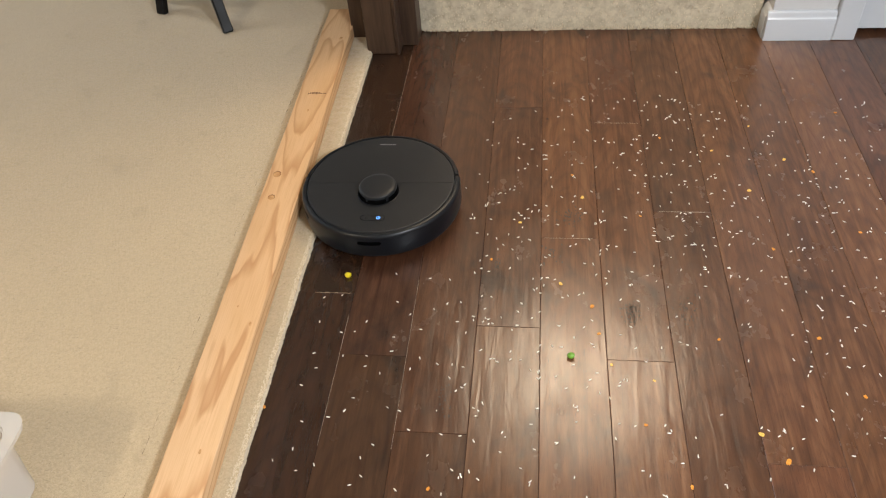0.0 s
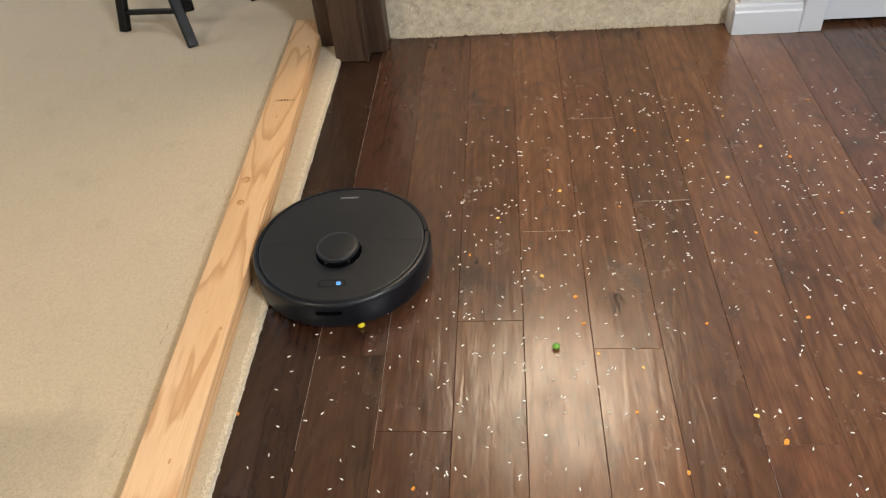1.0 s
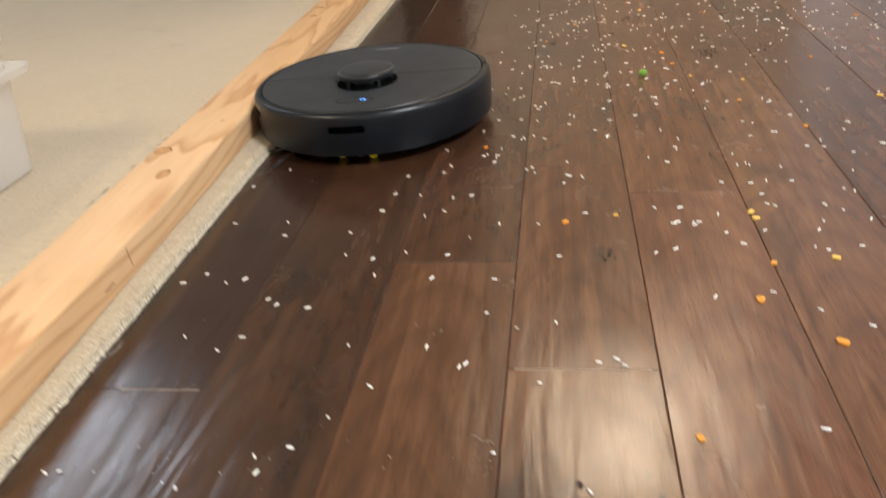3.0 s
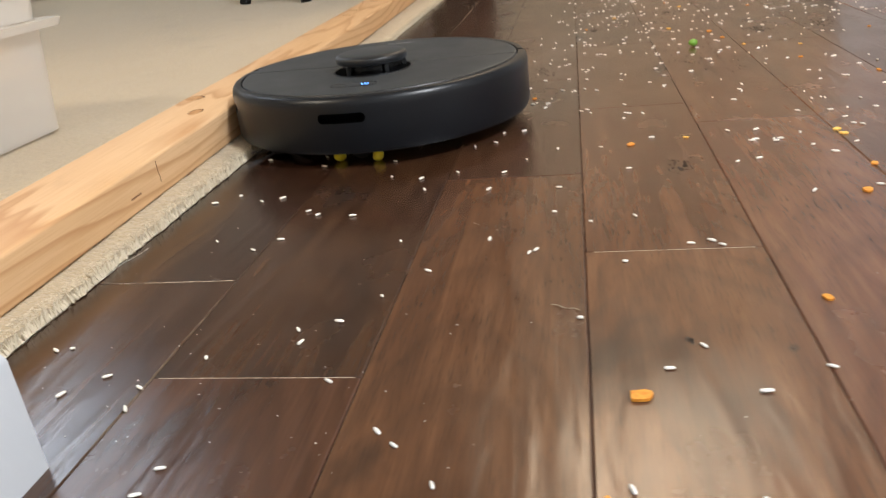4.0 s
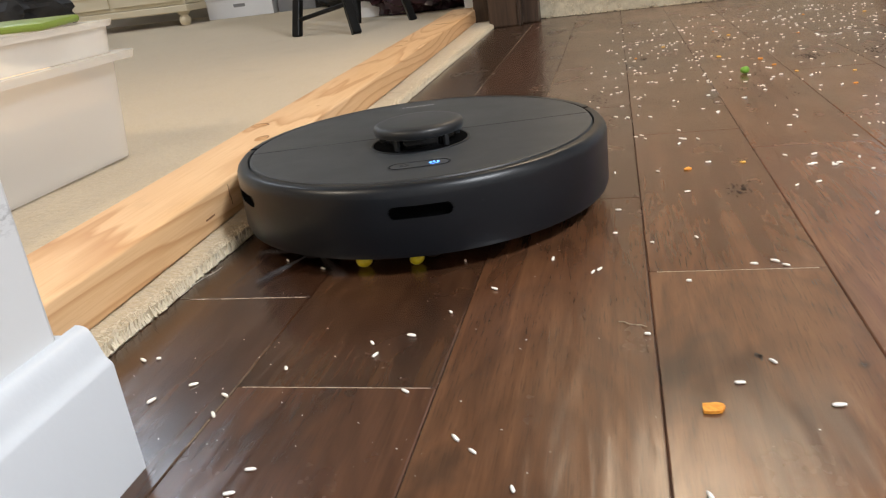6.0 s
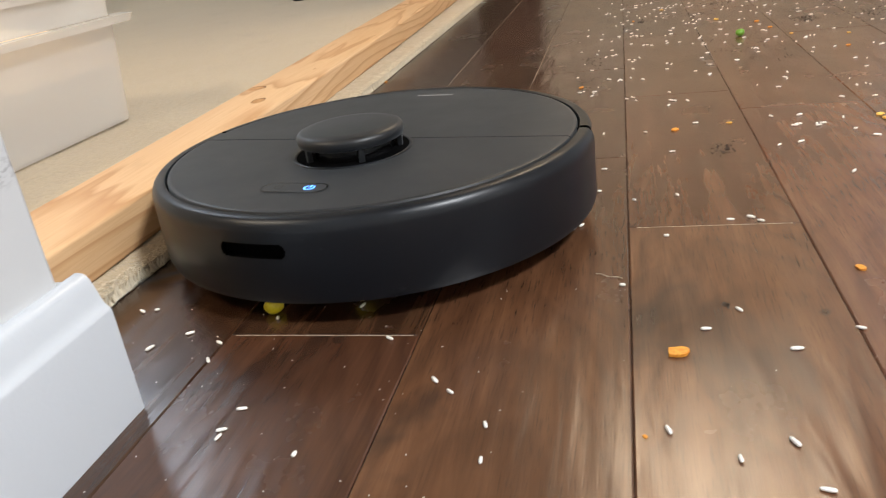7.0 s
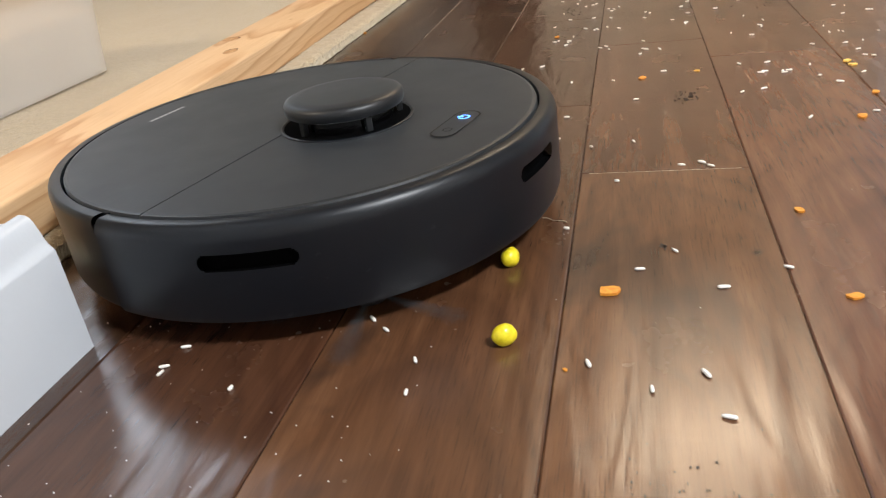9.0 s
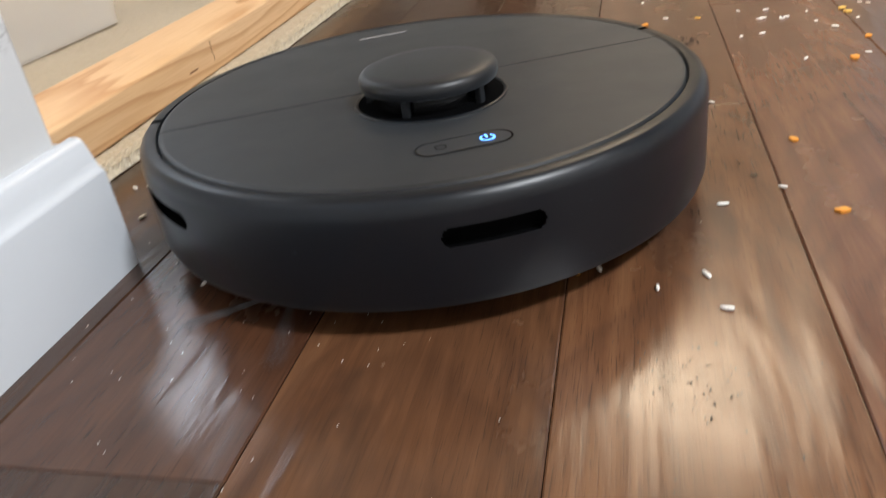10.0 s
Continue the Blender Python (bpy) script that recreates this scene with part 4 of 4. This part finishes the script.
tagged(new("spilled_rice", me), "scattered dry white rice over the planks", "rice", kind="stuff")
# crumbs and dust specks near the wall end
verts, faces = [], []
for _ in range(130):
    x, y = rnd.gauss(0.02, 0.11), rnd.gauss(0.02, 0.16)
    if x < -0.07 and y < 0.06 or x < -0.17 or x > 0.4:
        continue
    k, s = len(verts), rnd.uniform(0.0002, 0.0005)
    verts.extend([(x - s, y - s, 0.0002), (x + s, y - s, 0.0002), (x, y + s, 0.0002), (x, y, 0.0002 + s)])
    faces.extend([(k, k + 1, k + 3), (k + 1, k + 2, k + 3), (k + 2, k, k + 3)])
me = bpy.data.meshes.new("rice_dust")
me.from_pydata(verts, [], faces)
me.materials.append(M_RICE)
tagged(new("rice_dust", me), "pale crumbs and dust on the planks", "crumbs", kind="stuff")


def flake(x, y, size, material, seed, turn=None):
    bm = bmesh.new()
    bmesh.ops.create_cube(bm, size=1.0)
    bmesh.ops.subdivide_edges(bm, edges=bm.edges, cuts=2, use_grid_fill=True)
    off = Vector((seed * 3.1, seed * 1.7, seed))
    lean = 0.45 * math.sin(seed * 5.0)
    for v in bm.verts:
        a = math.atan2(v.co.y, v.co.x)
        f = 1 + 0.30 * noise.noise(Vector((math.cos(a), math.sin(a), 0)) * 1.3 + off) + 0.14 * noise.noise(Vector((math.cos(a), math.sin(a), 0)) * 3.7 + off)
        f *= 1 - 0.95 * max(0.0, Vector((v.co.x, v.co.y)).length - 0.5)
        u, w = v.co.x * f, v.co.y * f * 0.70
        lift = 0.055 * (1 + lean * u * 2) * (0.6 + 0.8 * abs(noise.noise(Vector((u * 3, w * 3, 0)) + off)))
        z = (v.co.z + 0.5) * 0.11 + (lift if v.co.z > 0 else 0.0)
        v.co = Vector((u * size * 0.95, w * size * 0.95, z * size))
    ob = part("dried_flake", bm, material, None, "", True)
    ob.location = (x, y, 0.0002)
    ob.rotation_euler = (0, 0, radians(seed * 47 % 360 if turn is None else turn))
    tone = "orange" if material is M_ORANGE else "amber"
    return tagged(ob, "small %s dried vegetable flake on the planks" % tone, "food flake", "dried flakes")


FLAKES = [
    (0.424, 1.190, 0.012), (0.363, 1.249, 0.011), (0.434, 1.121, 0.009), (0.454, 1.048, 0.008), (0.505, 0.922, 0.008), (0.568, 0.809, 0.009), (0.695, 0.914, 0.011),
    (0.728, 0.864, 0.014), (0.528, 1.016, 0.007), (0.656, 1.117, 0.008), (0.803, 1.364, 0.009), (0.788, 1.552, 0.012), (0.942, 1.623, 0.010), (0.276, 1.432, 0.009),
    (0.218, 1.315, 0.008), (0.394, 1.601, 0.008), (0.415, 1.520, 0.011), (-0.176, 0.922, 0.010), (0.887, 1.667, 0.011), (0.885, 1.000, 0.009),
    (0.838, 1.128, 0.010), (0.850, 0.740, 0.014), (0.679, 0.678, 0.014), (0.643, 0.541, 0.013), (0.758, 0.560, 0.010), (0.447, 0.457, 0.009), (0.506, 0.465, 0.010),
    (0.249, 0.552, 0.010),
]
FLAKES2 = [
    (0.224, 0.113, 0.0122), (0.350, 0.108, 0.010), (0.342, 0.216, 0.009), (0.450, 0.550, 0.010), (0.421, 0.393, 0.012), (0.305, 0.566, 0.007), (0.142, 0.780, 0.009),
    (0.472, 0.330, 0.013), (0.448, 0.565, 0.010), (0.204, 0.039, 0.0035), (0.727, 1.70, 0.009), (0.61, 1.75, 0.008), (0.99, 1.42, 0.009), (1.12, 1.20, 0.010), (1.05, 1.86, 0.008),
    (0.83, 1.80, 0.008), (0.54, 1.46, 0.007), (1.20, 0.95, 0.011), (0.92, 0.62, 0.012),
]
for i, (x, y, s) in enumerate(FLAKES + FLAKES2):
    flake(x, y, s * (1.0 if s == 0.0122 else 0.86), M_ORANGE if i % 5 not in (1, 3) or s == 0.0122 else M_AMBER, 1.0 + 1.7 * i, 0.0 if s == 0.0122 else None)


def pea(label, x, y, r, material, squash=0.9):
    bm = bmesh.new()
    bmesh.ops.create_icosphere(bm, subdivisions=3, radius=r)
    for v in bm.verts:
        f = 1 + 0.09 * noise.noise(v.co * (1.2 / r) + Vector((x * 9, y * 9, 0)))
        v.co = Vector((v.co.x * f * 1.12, v.co.y * f, v.co.z * f * squash))
    ob = part("dried_pea", bm, material, None, "", True)
    ob.location = (x, y, r * squash)
    return tagged(ob, label, "dried pea", "dried peas")


pea("green dried pea lying on the planks", 0.380, 1.062, 0.0064, M_GREENPEA)
yellow_a = pea("yellow dried pea rolling ahead of the robot", -0.081, 1.253, 0.0062, M_YELLOWPEA)
yellow_b = pea("second yellow dried pea pushed along by the robot", -0.02, 1.30, 0.0062, M_YELLOWPEA)

# dry hair and lint by the carpet edge
bm = bmesh.new()
pts = [(-0.180 + 0.0009 * k + 0.0015 * math.sin(0.8 * k), 0.262 + 0.0062 * k) for k in range(12)]
for a, b in zip(pts, pts[1:]):
    rod(bm, (*a, 0.0010), (*b, 0.0010), 0.00022)
tagged(part("lint_strand", bm, M_RICE), "thin pale lint strand by the carpet edge", "lint")

bm = bmesh.new()
pts = [(0.176 + 0.0036 * k, 0.2135 - 0.0016 * k + 0.0012 * math.sin(1.9 * k)) for k in range(6)]
for a, b in zip(pts, pts[1:]):
    rod(bm, (*a, 0.0008), (*b, 0.0008), 0.0005)
tagged(part("lint_strand", bm, M_JOINT), "curled beige lint strand beside a plank joint", "lint")

# ---- floor planks, last ----
JOINTS = {
    0: (1.207, 0.264, -0.62), 1: (1.050, 0.133, -0.122), 2: (0.886, 0.470, -0.40), 3: (1.883, 1.131, 0.709, 0.294), 4: (1.385, 0.622, -0.28), 5: (1.813, 1.060, -0.15),
    6: (1.477, 0.20), 7: (0.86, -0.40), 8: (0.43,), 9: (0.66, -0.20),
}
rnd = random.Random(21)
# darker columns towards the carpet; right-hand ones carry reflected light in their colour
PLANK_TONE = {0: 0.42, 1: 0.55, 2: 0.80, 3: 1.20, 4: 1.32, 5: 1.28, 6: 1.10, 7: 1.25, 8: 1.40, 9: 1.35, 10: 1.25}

# boards by the wall end, toned singly, sheen painted into the paler ones: (column, far end) and tone
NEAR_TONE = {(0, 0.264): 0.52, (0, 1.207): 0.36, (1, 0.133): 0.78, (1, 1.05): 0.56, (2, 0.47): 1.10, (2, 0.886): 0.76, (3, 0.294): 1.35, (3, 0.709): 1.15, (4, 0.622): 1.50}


def plank_mesh(w, l):
    g, c, e, d = 0.0002, 0.0009, 0.0006, 0.0007
    x, y = w / 2 - g, l / 2 - g
    vs = [(-x, -y, -0.013), (x, -y, -0.013), (x, y, -0.013), (-x, y, -0.013), (-x, -y, -d), (x, -y, -d), (x, y, -d), (-x, y, -d), (-x + c, -y + e, 0), (x - c, -y + e, 0), (x - c, y - e, 0), (-x + c, y - e, 0)]
    fs = [(8, 9, 10, 11)]
    for k in (0, 4):
        fs += [(k + i, k + (i + 1) % 4, k + 4 + (i + 1) % 4, k + 4 + i) for i in range(4)]
    me = bpy.data.meshes.new("plank")
    me.from_pydata(vs, [], fs)
    me.materials.append(M_PLANK)
    return me


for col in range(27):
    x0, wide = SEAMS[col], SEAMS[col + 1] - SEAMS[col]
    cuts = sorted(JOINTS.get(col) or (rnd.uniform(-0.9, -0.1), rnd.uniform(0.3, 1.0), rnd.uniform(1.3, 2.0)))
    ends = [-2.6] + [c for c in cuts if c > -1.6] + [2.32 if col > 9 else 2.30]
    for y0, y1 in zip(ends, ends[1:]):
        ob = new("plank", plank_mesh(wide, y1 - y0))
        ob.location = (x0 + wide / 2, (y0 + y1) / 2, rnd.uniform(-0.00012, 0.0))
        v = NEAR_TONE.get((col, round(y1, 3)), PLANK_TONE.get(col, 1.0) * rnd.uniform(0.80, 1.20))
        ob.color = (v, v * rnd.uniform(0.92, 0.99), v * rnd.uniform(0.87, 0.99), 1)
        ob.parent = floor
# dark pitted knots and open grain scattered on the planks
verts, faces = [], []
for cx, cy, n, wx, wy in ((0.500, 1.175, 85, 0.019, 0.026), (0.385, 1.455, 60, 0.026, 0.030), (0.232, 1.300, 22, 0.008, 0.022), (0.150, 0.955, 34, 0.016, 0.030), (0.345, 1.330, 26, 0.030, 0.030), (0.605, 1.190, 46, 0.022, 0.034), (0.290, 0.480, 26, 0.012, 0.020), (0.255, 0.170, 3, 0.003, 0.003), (0.258, -0.055, 75, 0.036, 0.042)):
    for _ in range(n):
        px, py = rnd.gauss(cx, wx * 0.55), rnd.gauss(cy, wy * 0.55)
        q = 0.32 if cy < 0.1 else 1.0
        a, b, k = q * rnd.uniform(0.0005, 0.0020), q * rnd.uniform(0.0009, 0.0040), len(verts)
        verts.extend([(px + a * math.cos(e * math.pi / 4) * rnd.uniform(0.75, 1.2), py + b * math.sin(e * math.pi / 4) * rnd.uniform(0.75, 1.2), 0.0001) for e in range(8)])
        faces.append(tuple(range(k, k + 8)))
for cx, y0, n in ((0.345, 1.00, 14), (0.395, 1.03, 16), (0.410, 0.92, 10), (0.370, 0.94, 8)):
    for _ in range(n):
        px, py, k = cx + rnd.uniform(-0.016, 0.016), y0 + rnd.uniform(-0.06, 0.06), len(verts)
        l, w, t = rnd.uniform(0.006, 0.022), rnd.uniform(0.0003, 0.0007), rnd.uniform(-0.004, 0.004)
        verts.extend([(px - w, py, 0.0001), (px, py - l / 2, 0.0001), (px + w, py, 0.0001), (px + t, py + l / 2, 0.0001)])
        faces.append((k, k + 1, k + 2, k + 3))
me = bpy.data.meshes.new("grain_pits")
me.from_pydata(verts, [], faces)
me.materials.append(M_PIT)
ob = new("grain_pits", me)
ob.parent = floor
ob["kind"] = "stuff"
# pale dust packed in some of the joints
dust = []
for col, y, a, b in ((0, 0.264, 0.35, 0.97), (1, 0.133, 0.03, 0.97), (3, 0.294, 0.05, 0.95), (0, 1.207, 0.3, 0.95), (5, 1.813, 0.05, 0.95), (6, 1.477, 0.1, 0.9), (4, 1.385, 0.05, 0.9)):
    x0, wide = SEAMS[col], SEAMS[col + 1] - SEAMS[col]
    dust.append((x0 + wide * a, x0 + wide * b, y - 0.0004, y + 0.0004))
for seam, y0, y1 in ((1, 0.85, 1.15), (2, 0.85, 1.25), (1, 1.60, 2.15)):
    x0 = SEAMS[seam]
    dust.append((x0 - 0.0002, x0 + 0.0002, y0, y1))
bm = bmesh.new()
for x0, x1, y0, y1 in dust:
    box(bm, x0, x1, y0, y1, -0.006, -0.00025)
ob = part("joint_dust", bm, M_JOINT, floor, "pale dust packed into the plank joints")
ob["kind"] = "stuff"


# ---- what moves ----
def motions():
    walk(robot, [(t, pose(x, y, 0.0, 0, 0, a)) for t, x, y, a in ROBOT])
    walk(brush, [(0.1 * i, pose(-0.104, -0.104, 0, 0, 0, 71.0 * i)) for i in range(101)])
    for k, (ob, gx, gy) in enumerate(swept):
        hit = next((0.05 * i for i in range(201) if math.hypot(gx - robot_at(0.05 * i)[0], gy - robot_at(0.05 * i)[1]) < 0.150), None)
        turn = ob.rotation_euler.z
        if hit is None:
            continue
        home = pose(gx, gy, 0.0011, 0, 0, math.degrees(turn))
        rows = [(0.0, home), (max(hit, 0.05), home)]
        dx, dy = 0.05 * math.cos(k * 2.4), 0.05 * math.sin(k * 2.4)
        t = max(hit, 0.05) + 0.2
        while t < 10.0:
            x, y, _ = robot_at(t)
            rows.append((t, pose(x + dx, y + dy, 0.035, 0, 0, math.degrees(turn))))
            t += 0.2
        x, y, _ = robot_at(10.0)
        rows.append((10.0, pose(x + dx, y + dy, 0.035, 0, 0, math.degrees(turn))))
        walk(ob, rows)
    r = 0.0056
    walk(yellow_a, [(t, pose(x, y, r, a, 0, 20)) for t, x, y, a in (
        (0.0, -0.081, 1.253, 0), (0.2, -0.020, 1.190, 60), (0.5, 0.017, 1.134, 130), (0.9, 0.020, 1.128, 140), (1.2, 0.000, 1.090, 180), (2.0, -0.055, 0.955, 240), (3.0, -0.060, 0.766, 300),
        (4.5, -0.061, 0.474, 380), (5.0, -0.068, 0.430, 430), (5.5, -0.055, 0.399, 480), (5.7, -0.042, 0.368, 520), (6.8, -0.026, 0.200, 600), (7.0, -0.041, 0.163, 640), (7.5, -0.046, 0.075, 700),
        (8.0, -0.043, 0.056, 760), (8.2, 0.040, 0.066, 830), (8.5, 0.116, 0.077, 910), (8.8, 0.155, 0.062, 960), (9.0, 0.171, 0.061, 990), (9.5, 0.175, 0.058, 1010), (9.8, 0.176, 0.057, 1030), (10.0, 0.176, 0.050, 1040))])
    walk(yellow_b, [(t, pose(x, y, r, a, 0, 70)) for t, x, y, a in (
        (0.0, -0.020, 1.330, 0), (1.0, 0.010, 1.140, 80), (2.0, 0.010, 0.950, 160), (3.0, -0.015, 0.762, 240), (4.5, -0.017, 0.471, 320), (5.0, -0.027, 0.432, 380), (5.5, 0.011, 0.400, 430),
        (5.7, 0.012, 0.368, 470), (6.8, 0.020, 0.215, 540), (7.5, 0.000, 0.105, 600), (8.0, -0.020, 0.085, 640), (8.5, 0.051, 0.088, 720), (9.0, 0.163, 0.147, 800), (9.6, 0.185, 0.100, 860), (10.0, 0.190, 0.060, 900))])


motions()
